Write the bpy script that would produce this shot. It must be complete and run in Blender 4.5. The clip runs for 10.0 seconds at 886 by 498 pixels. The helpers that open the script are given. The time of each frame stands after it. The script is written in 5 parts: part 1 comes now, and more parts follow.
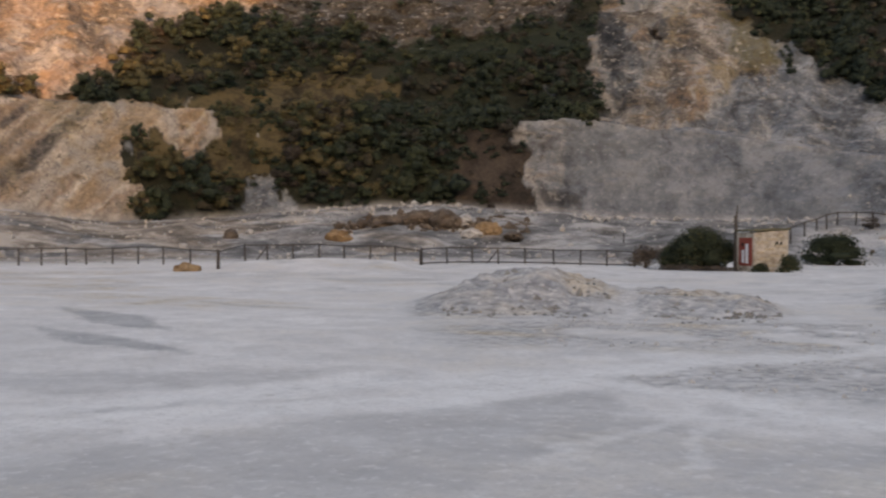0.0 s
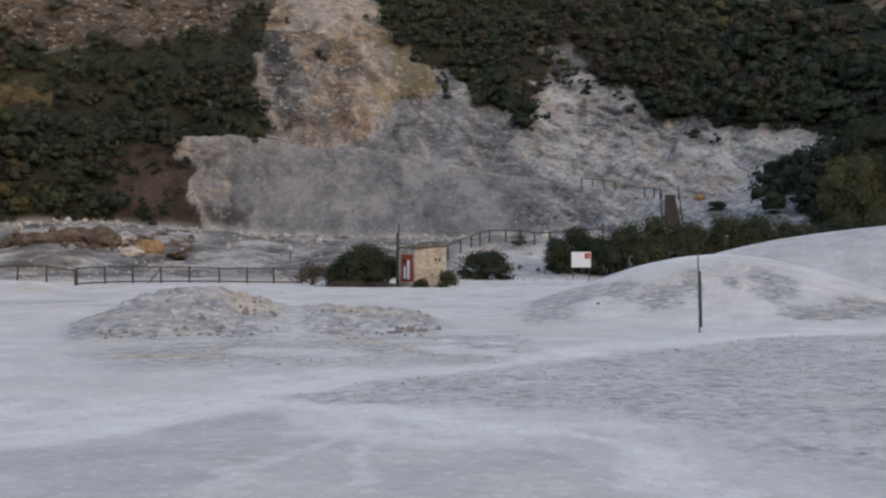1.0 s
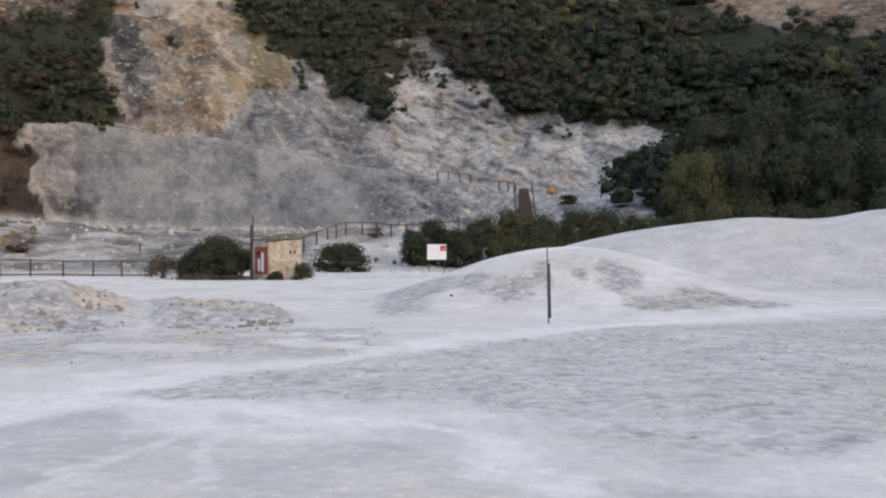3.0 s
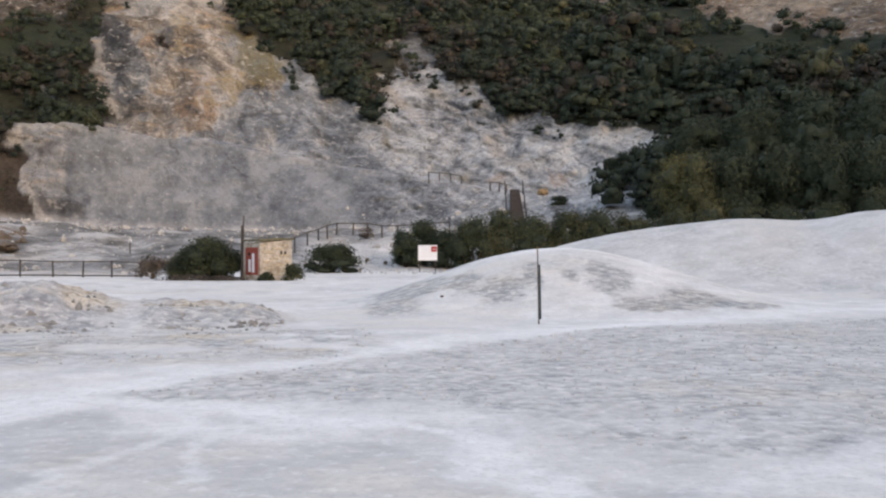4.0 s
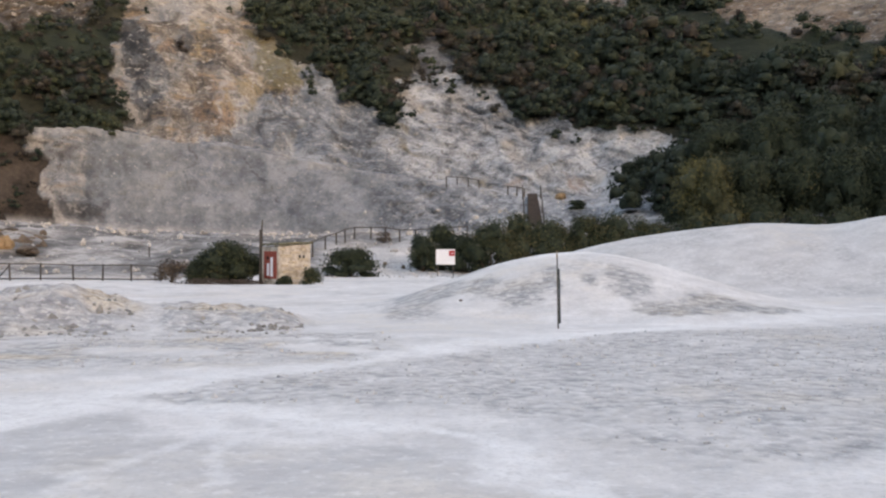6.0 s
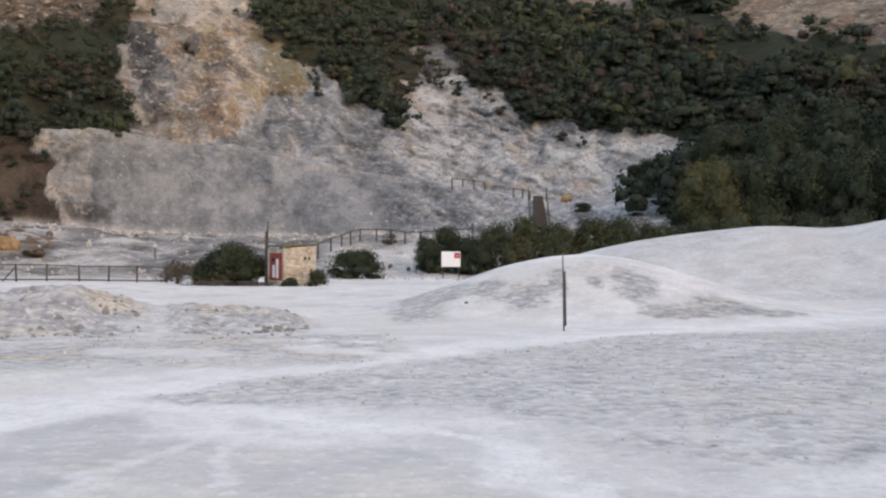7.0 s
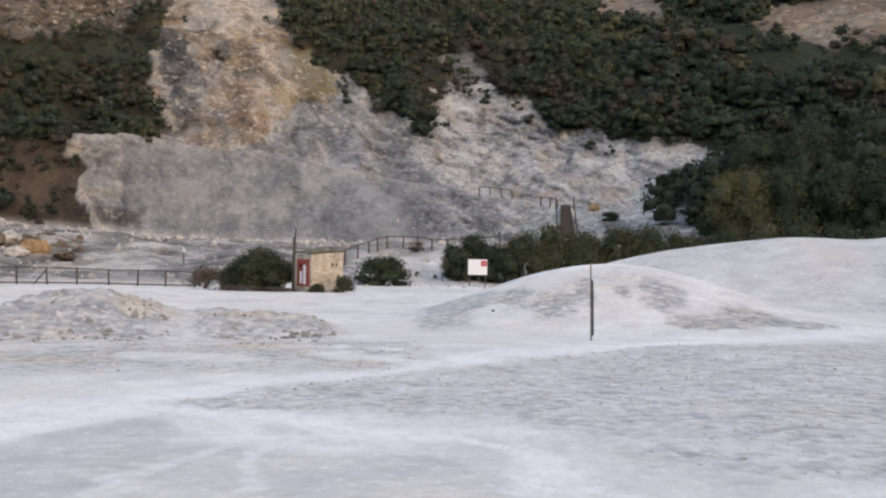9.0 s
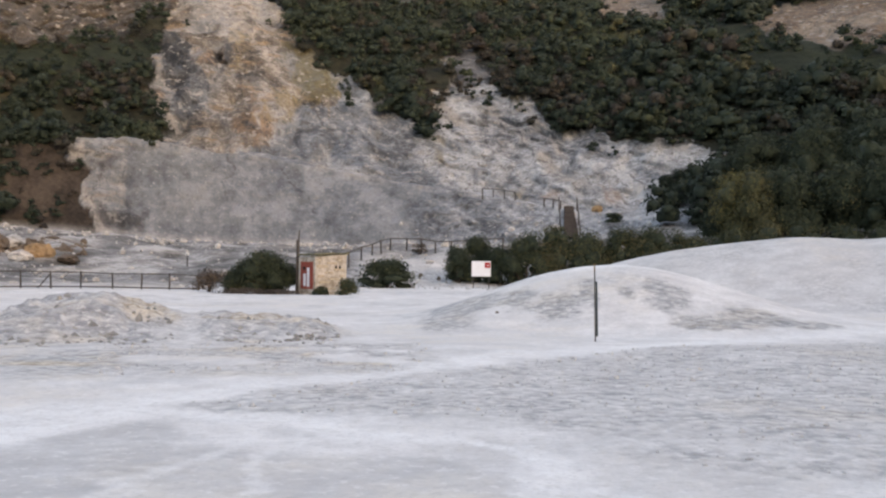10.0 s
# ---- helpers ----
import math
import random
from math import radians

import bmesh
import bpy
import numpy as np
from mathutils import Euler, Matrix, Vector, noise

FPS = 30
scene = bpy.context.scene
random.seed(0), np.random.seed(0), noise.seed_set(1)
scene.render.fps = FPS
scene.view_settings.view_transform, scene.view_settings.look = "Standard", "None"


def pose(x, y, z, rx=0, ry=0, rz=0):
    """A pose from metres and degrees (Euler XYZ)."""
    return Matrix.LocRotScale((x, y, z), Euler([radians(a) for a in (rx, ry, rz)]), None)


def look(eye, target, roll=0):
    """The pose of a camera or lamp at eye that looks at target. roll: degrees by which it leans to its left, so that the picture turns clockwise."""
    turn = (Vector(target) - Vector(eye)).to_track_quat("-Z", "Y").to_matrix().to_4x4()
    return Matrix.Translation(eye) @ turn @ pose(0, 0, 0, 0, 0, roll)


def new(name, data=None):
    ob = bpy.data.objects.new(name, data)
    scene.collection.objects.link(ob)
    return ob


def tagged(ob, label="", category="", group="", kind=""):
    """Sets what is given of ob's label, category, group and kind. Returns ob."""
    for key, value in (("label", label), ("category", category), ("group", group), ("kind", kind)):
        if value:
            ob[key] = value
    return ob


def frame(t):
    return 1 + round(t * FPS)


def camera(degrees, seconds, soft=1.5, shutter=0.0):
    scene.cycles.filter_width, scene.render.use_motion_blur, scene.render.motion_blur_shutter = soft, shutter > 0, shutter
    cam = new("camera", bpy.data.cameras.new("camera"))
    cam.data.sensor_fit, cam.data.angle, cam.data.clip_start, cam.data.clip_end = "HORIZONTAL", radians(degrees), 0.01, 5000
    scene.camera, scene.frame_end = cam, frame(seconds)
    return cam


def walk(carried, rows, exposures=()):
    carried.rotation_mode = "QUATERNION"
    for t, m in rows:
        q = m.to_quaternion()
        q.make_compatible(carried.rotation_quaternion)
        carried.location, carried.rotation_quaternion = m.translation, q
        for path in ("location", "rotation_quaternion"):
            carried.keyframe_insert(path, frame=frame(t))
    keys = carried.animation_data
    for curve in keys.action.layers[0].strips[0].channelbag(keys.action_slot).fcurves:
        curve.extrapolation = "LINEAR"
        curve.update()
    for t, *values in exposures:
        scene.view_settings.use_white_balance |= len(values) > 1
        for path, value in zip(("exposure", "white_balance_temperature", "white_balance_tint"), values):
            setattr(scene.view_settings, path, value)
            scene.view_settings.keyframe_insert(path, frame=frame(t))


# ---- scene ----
# ---------- camera and its way ----------
cam = camera(46.46, 10.0, soft=2.25, shutter=0.12)
walk(cam, [
    (0.0, look((-0.084, -0.080, 1.740), (-9.203, 17.718, 1.449), 0.22)),
    (0.5, look((-0.105, -0.047, 1.760), (-5.703, 19.154, 1.838), 0.10)),
    (1.0, look((-0.095, 0.009, 1.744), (-3.155, 19.773, 1.799), -0.09)),
    (1.5, look((-0.076, 0.015, 1.752), (-1.709, 19.948, 1.749), 0.47)),
    (2.0, look((-0.055, 0.005, 1.752), (-0.947, 19.985, 1.714), 0.36)),
    (2.5, look((-0.023, 0.022, 1.746), (-0.482, 20.017, 1.648), -0.01)),
    (4.0, look((0.015, -0.003, 1.752), (-0.133, 19.996, 1.669), 0.01)),
    (4.5, look((0.003, 0.011, 1.746), (0.060, 20.011, 1.709), -0.10)),
    (5.0, look((0.000, 0.000, 1.750), (0.000, 20.000, 1.750), 0.00)),
    (5.5, look((-0.011, 0.007, 1.746), (-0.095, 20.007, 1.746), 0.20)),
    (6.0, look((-0.035, 0.012, 1.745), (-0.513, 20.007, 1.744), 0.08)),
    (7.5, look((-0.046, 0.021, 1.737), (-0.631, 20.012, 1.807), 0.25)),
    (8.0, look((-0.047, 0.023, 1.736), (-0.615, 20.015, 1.816), 0.39)),
    (8.5, look((-0.063, 0.015, 1.738), (-0.875, 19.998, 1.830), 0.95)),
    (9.0, look((-0.072, 0.025, 1.741), (-1.166, 19.994, 1.928), 0.87)),
    (9.5, look((-0.075, 0.004, 1.741), (-1.250, 19.968, 1.947), 0.56)),
    (10.0, look((-0.077, 0.033, 1.738), (-1.237, 19.998, 1.962), 0.57)),
], exposures=[(0.0, 1.8, 8600, 22), (0.5, 1.8, 8400, 21), (1.0, 1.93, 7900, 20), (2.0, 2.2, 8000, 20),
              (4.0, 2.52, 8350, 21), (10.0, 2.52, 8450, 21.5)])

# ---------- world and sun ----------
SUN_BEARING, SUN_RISE = 140.0, 9.0
world = bpy.data.worlds.new("evening_sky")
scene.world = world
world.use_nodes = True
wn = world.node_tree
sky = wn.nodes.new("ShaderNodeTexSky")
sky.sky_type = "NISHITA"
sky.sun_disc = False
sky.air_density, sky.dust_density, sky.ozone_density = 1.0, 2.0, 1.0
sky.sun_elevation = radians(SUN_RISE)
sky.sun_rotation = radians(SUN_BEARING)
wn.links.new(sky.outputs[0], wn.nodes["Background"].inputs["Color"])
wn.nodes["Background"].inputs["Strength"].default_value = 0.15
sun = new("sun", bpy.data.lights.new("sun", "SUN"))
sun.data.energy, sun.data.angle, sun.data.color = 1.3, radians(0.5), (1.0, 0.56, 0.28)
sun_from = Vector((math.sin(radians(SUN_BEARING)) * 300, math.cos(radians(SUN_BEARING)) * 300, 300 * math.tan(radians(SUN_RISE))))
sun.matrix_world = look(sun_from, (0, 0, 0))
# ---------- materials ----------
def shader(name, rough=0.9):
    m = bpy.data.materials.new(name)
    m.use_nodes = True
    t = m.node_tree
    b = t.nodes["Principled BSDF"]
    b.inputs["Roughness"].default_value = rough
    b.inputs["Specular IOR Level"].default_value = 0.25
    return m, t, b


def node(t, kind, **sets):
    n = t.nodes.new("ShaderNode" + kind)
    for k, v in sets.items():
        n.inputs[k].default_value = v
    return n


def noise_of(t, where, scale, detail=5.0, rough=0.6, stretch=None):
    if stretch:
        mp = node(t, "Mapping")
        mp.inputs["Scale"].default_value = stretch
        t.links.new(where, mp.inputs[0])
        where = mp.outputs[0]
    n = node(t, "TexNoise", Scale=scale, Detail=detail, Roughness=rough)
    t.links.new(where, n.inputs["Vector"])
    return n.outputs[0]


def ramp(t, src, *stops):
    n = t.nodes.new("ShaderNodeValToRGB")
    e = n.color_ramp.elements
    while len(e) < len(stops):
        e.new(0.5)
    for k, (p, c) in zip(e, stops):
        k.position = p
        k.color = (*c, 1) if len(c) == 3 else c
    t.links.new(src, n.inputs[0])
    return n.outputs[0]


def step(t, src, lo, hi):
    n = t.nodes.new("ShaderNodeMapRange")
    n.inputs[1].default_value, n.inputs[2].default_value = lo, hi
    t.links.new(src, n.inputs[0])
    return n.outputs[0]


def sums(t, op, a, b):
    n = t.nodes.new("ShaderNodeMath")
    n.operation = op
    for k, v in ((0, a), (1, b)):
        if isinstance(v, (int, float)):
            n.inputs[k].default_value = v
        else:
            t.links.new(v, n.inputs[k])
    return n.outputs[0]


def blend(t, fac, a, b, mode="MIX"):
    n = t.nodes.new("ShaderNodeMix")
    n.data_type, n.blend_type = "RGBA", mode
    for k, v in ((0, fac), (6, a), (7, b)):
        if isinstance(v, (int, float)):
            n.inputs[k].default_value = v
        elif isinstance(v, tuple):
            n.inputs[k].default_value = (*v, 1)
        else:
            t.links.new(v, n.inputs[k])
    return n.outputs[2]


def relief(t, b, src, depth, strength=1.0):
    n = node(t, "Bump", Strength=strength, Distance=depth)
    t.links.new(src, n.inputs["Height"])
    t.links.new(n.outputs[0], b.inputs["Normal"])
    return n


def attr(t, name):
    n = t.nodes.new("ShaderNodeAttribute")
    n.attribute_name = name
    return n.outputs["Fac"]


def floor_material():
    m, t, b = shader("crater_floor", 0.95)
    at = t.nodes.new("ShaderNodeTexCoord").outputs["Object"]
    big = noise_of(t, at, 0.16, 5, 0.6)
    mid = noise_of(t, at, 0.9, 7, 0.62)
    small = noise_of(t, at, 3.2, 6, 0.65)
    fine = noise_of(t, at, 11.0, 5, 0.7)
    streak = noise_of(t, at, 0.8, 6, 0.62, (0.85, 1.0, 1))
    white = ramp(t, mid, (0.36, (0.575, 0.552, 0.543)), (0.50, (0.675, 0.651, 0.641)), (0.62, (0.760, 0.737, 0.728)))
    white = blend(t, sums(t, "MULTIPLY", step(t, big, 0.44, 0.60), 0.45), white, (0.56, 0.542, 0.535))
    white = blend(t, sums(t, "MULTIPLY", step(t, streak, 0.50, 0.66), 0.42), white, (0.50, 0.50, 0.508))
    white = blend(t, sums(t, "MULTIPLY", step(t, small, 0.50, 0.64), 0.42), white, (0.52, 0.51, 0.50))
    white = blend(t, attr(t, "slate"), white, ramp(t, mid, (0.36, (0.32, 0.32, 0.329)), (0.62, (0.44, 0.436, 0.44))))
    white = blend(t, sums(t, "MULTIPLY", step(t, fine, 0.54, 0.64), 0.30), white, (0.50, 0.49, 0.485))
    rubble_mix = sums(t, "ADD", sums(t, "MULTIPLY", mid, 0.15), sums(t, "ADD", sums(t, "MULTIPLY", small, 0.55), sums(t, "MULTIPLY", fine, 0.30)))
    clods = noise_of(t, at, 5.5, 4, 0.6)
    chips = noise_of(t, at, 9.0, 4, 0.6)
    grey = ramp(t, rubble_mix, (0.40, (0.23, 0.23, 0.238)), (0.47, (0.325, 0.325, 0.334)), (0.53, (0.42, 0.415, 0.417)), (0.60, (0.60, 0.586, 0.576)))
    grey = blend(t, sums(t, "MULTIPLY", step(t, clods, 0.57, 0.66), 0.55), grey, (0.25, 0.25, 0.262))
    grey = blend(t, sums(t, "MULTIPLY", step(t, clods, 0.43, 0.37), 0.7), grey, (0.72, 0.70, 0.68))
    grey = blend(t, sums(t, "MULTIPLY", step(t, chips, 0.58, 0.66), 0.5), grey, (0.42, 0.36, 0.29))
    patchy = noise_of(t, at, 4.0, 7, 0.74, (1.0, 0.7, 1))
    wear = step(t, sums(t, "ADD", patchy, sums(t, "MULTIPLY", clods, 0.6)), 0.70, 0.90)
    g = sums(t, "MULTIPLY", attr(t, "grey"), sums(t, "ADD", 0.34, sums(t, "MULTIPLY", wear, 0.66)))
    drifts = noise_of(t, at, 0.75, 6, 0.62)
    g = sums(t, "MULTIPLY", g, sums(t, "MAXIMUM", step(t, attr(t, "grey"), 1.0, 1.25), sums(t, "ADD", 0.58, sums(t, "MULTIPLY", step(t, drifts, 0.40, 0.56), 0.56))))
    g = sums(t, "ADD", g, sums(t, "MULTIPLY", sums(t, "MAXIMUM", sums(t, "SUBTRACT", attr(t, "grey"), 1.0), 0.0), 0.75))
    g = sums(t, "MINIMUM", g, 1.0)
    col = blend(t, g, white, grey)
    lumpy = sums(t, "MINIMUM", sums(t, "ADD", attr(t, "grey"), 0.12), 1.0)
    col = blend(t, sums(t, "MULTIPLY", step(t, attr(t, "clod"), 0.44, 0.28), sums(t, "MULTIPLY", lumpy, 0.20)), col, (0.33, 0.325, 0.33))
    col = blend(t, sums(t, "MULTIPLY", step(t, attr(t, "clod"), 0.56, 0.72), sums(t, "MULTIPLY", lumpy, 0.28)), col, (0.66, 0.635, 0.615))
    tan = ramp(t, rubble_mix, (0.42, (0.27, 0.20, 0.135)), (0.58, (0.66, 0.57, 0.45)))
    col = blend(t, sums(t, "MULTIPLY", attr(t, "tan"), step(t, mid, 0.42, 0.60)), col, tan)
    band = noise_of(t, at, 0.45, 8, 0.70, (0.7, 0.7, 1))
    rough_ground = ramp(t, band, (0.38, (0.042, 0.040, 0.038)), (0.46, (0.114, 0.112, 0.111)), (0.54, (0.212, 0.209, 0.208)), (0.62, (0.40, 0.392, 0.388)))
    rough_ground = blend(t, sums(t, "MULTIPLY", attr(t, "tan"), 0.7), rough_ground, ramp(t, band, (0.40, (0.09, 0.068, 0.05)), (0.50, (0.25, 0.20, 0.155)), (0.60, (0.46, 0.39, 0.32))))
    col = blend(t, sums(t, "MULTIPLY", attr(t, "apron"), 0.93), col, rough_ground)
    crust = ramp(t, small, (0.36, (0.70, 0.685, 0.68)), (0.6, (0.82, 0.81, 0.805)))
    col = blend(t, sums(t, "MULTIPLY", attr(t, "bright"), step(t, patchy, 0.32, 0.54)), col, crust)
    dust = noise_of(t, at, 17.0, 4, 0.7)
    blots = noise_of(t, at, 6.5, 4, 0.65)
    near_white = sums(t, "SUBTRACT", 1.0, sums(t, "MAXIMUM", sums(t, "MULTIPLY", attr(t, "apron"), 0.7), sums(t, "MULTIPLY", step(t, attr(t, "grey"), 0.95, 1.3), 0.6)))
    col = blend(t, sums(t, "MULTIPLY", step(t, dust, 0.53, 0.62), sums(t, "MULTIPLY", near_white, 0.30)), col, (0.40, 0.39, 0.39))
    col = blend(t, sums(t, "MULTIPLY", step(t, blots, 0.57, 0.64), sums(t, "MULTIPLY", near_white, 0.28)), col, (0.38, 0.365, 0.355))
    col = blend(t, sums(t, "MULTIPLY", step(t, blots, 0.43, 0.36), sums(t, "MULTIPLY", near_white, 0.35)), col, (0.78, 0.755, 0.745))
    t.links.new(col, b.inputs["Base Color"])
    h = sums(t, "ADD", sums(t, "MULTIPLY", small, 0.5), mid)
    h = sums(t, "ADD", h, sums(t, "MULTIPLY", sums(t, "MULTIPLY", fine, attr(t, "grey")), 0.35))
    relief(t, b, h, 0.06, 1.0)
    return m


def wall_material():
    m, t, b = shader("crater_rock", 0.95)
    at = t.nodes.new("ShaderNodeTexCoord").outputs["Object"]
    big = noise_of(t, at, 0.10, 6, 0.62)
    broad = noise_of(t, at, 0.35, 6, 0.62)
    fine = noise_of(t, at, 1.8, 6, 0.68)
    grit = noise_of(t, at, 6.5, 4, 0.65)
    mid = sums(t, "ADD", sums(t, "MULTIPLY", broad, 0.52), sums(t, "ADD", sums(t, "MULTIPLY", fine, 0.40), sums(t, "MULTIPLY", grit, 0.08)))
    seam = noise_of(t, at, 0.5, 7, 0.62, (0.5, 0.5, 2.0))
    warp = t.nodes.new("ShaderNodeTexNoise")
    warp.inputs["Scale"].default_value = 0.5
    t.links.new(at, warp.inputs["Vector"])
    bent = t.nodes.new("ShaderNodeVectorMath")
    bent.operation = "MULTIPLY_ADD"
    bent.inputs[1].default_value = (2.5, 2.5, 2.5)
    t.links.new(warp.outputs["Color"], bent.inputs[0])
    t.links.new(at, bent.inputs[2])
    cracks = []
    for scale in (0.45, 1.4):
        v = t.nodes.new("ShaderNodeTexVoronoi")
        v.feature = "DISTANCE_TO_EDGE"
        v.inputs["Scale"].default_value = scale
        t.links.new(bent.outputs[0], v.inputs["Vector"])
        cracks.append(v.outputs["Distance"])
    crack = sums(t, "MULTIPLY", step(t, cracks[0], 0.0, 0.10), sums(t, "ADD", 0.55, sums(t, "MULTIPLY", step(t, cracks[1], 0.0, 0.12), 0.45)))
    facets = sums(t, "ADD", 0.25, sums(t, "ADD", sums(t, "MULTIPLY", attr(t, "warm"), 0.25), sums(t, "MULTIPLY", attr(t, "blocky"), 1.0)))
    for scale, depth in ((0.8, 0.085), (2.1, 0.07)):
        v = t.nodes.new("ShaderNodeTexVoronoi")
        v.inputs["Scale"].default_value = scale
        t.links.new(bent.outputs[0], v.inputs["Vector"])
        mid = sums(t, "ADD", mid, sums(t, "MULTIPLY", sums(t, "SUBTRACT", v.outputs["Color"], 0.5), sums(t, "MULTIPLY", facets, depth)))
    mid = sums(t, "ADD", mid, sums(t, "MULTIPLY", sums(t, "SUBTRACT", attr(t, "tone"), 0.45), 0.19))
    pale = ramp(t, mid, (0.38, (0.060, 0.070, 0.084)), (0.46, (0.118, 0.134, 0.156)), (0.54, (0.184, 0.202, 0.226)), (0.63, (0.31, 0.328, 0.350)))
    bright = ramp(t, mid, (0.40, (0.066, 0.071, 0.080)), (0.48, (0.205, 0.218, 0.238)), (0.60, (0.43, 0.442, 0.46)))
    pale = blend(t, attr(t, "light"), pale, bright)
    pale = blend(t, sums(t, "MULTIPLY", step(t, grit, 0.60, 0.68), 0.3), pale, (0.46, 0.458, 0.458))
    pale = blend(t, sums(t, "MULTIPLY", step(t, seam, 0.55, 0.66), 0.5), pale, (0.13, 0.135, 0.142))
    streaks = noise_of(t, at, 0.9, 6, 0.65, (1.0, 1.0, 0.22))
    calm = ramp(t, sums(t, "ADD", sums(t, "MULTIPLY", mid, 0.6), sums(t, "MULTIPLY", streaks, 0.4)), (0.40, (0.074, 0.087, 0.106)), (0.49, (0.130, 0.147, 0.170)), (0.58, (0.212, 0.231, 0.257)))
    calm = blend(t, sums(t, "MULTIPLY", step(t, big, 0.47, 0.60), 0.22), calm, (0.155, 0.165, 0.155))
    pebbles = noise_of(t, at, 2.6, 2, 0.5)
    calm = blend(t, sums(t, "MULTIPLY", step(t, pebbles, 0.66, 0.72), 0.6), calm, (0.44, 0.44, 0.45))
    calm = blend(t, sums(t, "MULTIPLY", step(t, pebbles, 0.33, 0.27), 0.6), calm, (0.09, 0.095, 0.10))
    pale = blend(t, sums(t, "MULTIPLY", attr(t, "smooth"), 0.75), pale, calm)
    warm = ramp(t, mid, (0.39, (0.032, 0.030, 0.030)), (0.46, (0.094, 0.082, 0.071)), (0.53, (0.168, 0.149, 0.131)), (0.62, (0.34, 0.326, 0.314)))
    warm = blend(t, sums(t, "MULTIPLY", step(t, big, 0.48, 0.58), 0.75), warm, (0.235, 0.25, 0.27))
    warm = blend(t, sums(t, "MULTIPLY", step(t, seam, 0.54, 0.66), 0.6), warm, (0.31, 0.215, 0.135))
    warm = blend(t, sums(t, "MULTIPLY", step(t, grit, 0.57, 0.67), 0.3), warm, (0.48, 0.43, 0.37))
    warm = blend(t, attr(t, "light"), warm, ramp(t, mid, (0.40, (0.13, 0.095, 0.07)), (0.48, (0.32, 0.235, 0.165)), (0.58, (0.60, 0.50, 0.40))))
    rock = blend(t, attr(t, "warm"), pale, warm)
    beds = sums(t, "ADD", attr(t, "strata"), sums(t, "MULTIPLY", sums(t, "SUBTRACT", broad, 0.5), 0.5))
    beds = ramp(t, beds, (0.12, (0.10, 0.108, 0.116)), (0.28, (0.25, 0.19, 0.145)), (0.42, (0.44, 0.39, 0.345)), (0.54, (0.285, 0.205, 0.15)), (0.68, (0.54, 0.50, 0.46)), (0.84, (0.33, 0.245, 0.16)))
    beds = blend(t, sums(t, "MULTIPLY", step(t, fine, 0.56, 0.40), 0.5), beds, (0.13, 0.105, 0.088))
    rock = blend(t, sums(t, "MULTIPLY", attr(t, "pale_cliff"), 0.8), rock, beds)
    rock = blend(t, sums(t, "MULTIPLY", attr(t, "blue"), sums(t, "ADD", 0.68, sums(t, "MULTIPLY", step(t, mid, 0.60, 0.42), 0.30))), rock, ramp(t, mid, (0.42, (0.012, 0.015, 0.020)), (0.52, (0.054, 0.067, 0.084)), (0.62, (0.150, 0.170, 0.192))))
    rock = blend(t, sums(t, "MULTIPLY", attr(t, "rust"), sums(t, "MULTIPLY", step(t, mid, 0.40, 0.54), 0.6)), rock, blend(t, fine, (0.14, 0.080, 0.046), (0.34, 0.21, 0.125)))
    rock = blend(t, sums(t, "MULTIPLY", attr(t, "gold"), sums(t, "MULTIPLY", step(t, mid, 0.40, 0.54), 0.6)), rock, blend(t, fine, (0.14, 0.105, 0.05), (0.32, 0.25, 0.13)))
    rock = blend(t, sums(t, "MULTIPLY", attr(t, "cream"), sums(t, "MULTIPLY", step(t, mid, 0.38, 0.54), 0.85)), rock, blend(t, fine, (0.22, 0.208, 0.198), (0.41, 0.392, 0.376)))
    rock = blend(t, sums(t, "MULTIPLY", attr(t, "olive"), sums(t, "ADD", 0.5, sums(t, "MULTIPLY", step(t, mid, 0.40, 0.58), 0.4))), rock, blend(t, fine, (0.06, 0.055, 0.025), (0.16, 0.135, 0.06)))
    rock = blend(t, sums(t, "MULTIPLY", attr(t, "brown"), 0.85), rock, (0.185, 0.158, 0.143), "MULTIPLY")
    # cracks and crevice lines: shade in them is put into the colour
    rock = blend(t, sums(t, "MULTIPLY", sums(t, "SUBTRACT", 1.0, crack), sums(t, "ADD", 0.10, sums(t, "MULTIPLY", attr(t, "blocky"), 0.75))), rock, (0.07, 0.068, 0.066))
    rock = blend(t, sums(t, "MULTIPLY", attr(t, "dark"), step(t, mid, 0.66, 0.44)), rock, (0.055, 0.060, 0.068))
    lines = noise_of(t, at, 0.55, 5, 0.62, (1.0, 1.0, 0.75))
    thin = t.nodes.new("ShaderNodeMath")
    thin.operation = "ABSOLUTE"
    t.links.new(sums(t, "SUBTRACT", lines, 0.5), thin.inputs[0])
    gap = sums(t, "SUBTRACT", 1.0, step(t, thin.outputs[0], 0.004, 0.030))
    gap = sums(t, "MULTIPLY", gap, step(t, fine, 0.40, 0.58))
    lines_small = noise_of(t, at, 1.7, 4, 0.6, (0.8, 0.8, 1.3))
    thin_small = t.nodes.new("ShaderNodeMath")
    thin_small.operation = "ABSOLUTE"
    t.links.new(sums(t, "SUBTRACT", lines_small, 0.5), thin_small.inputs[0])
    gap_small = sums(t, "SUBTRACT", 1.0, step(t, thin_small.outputs[0], 0.006, 0.030))
    gap_small = sums(t, "MULTIPLY", gap_small, step(t, broad, 0.44, 0.56))
    gap = sums(t, "MAXIMUM", gap, sums(t, "MULTIPLY", gap_small, 0.5))
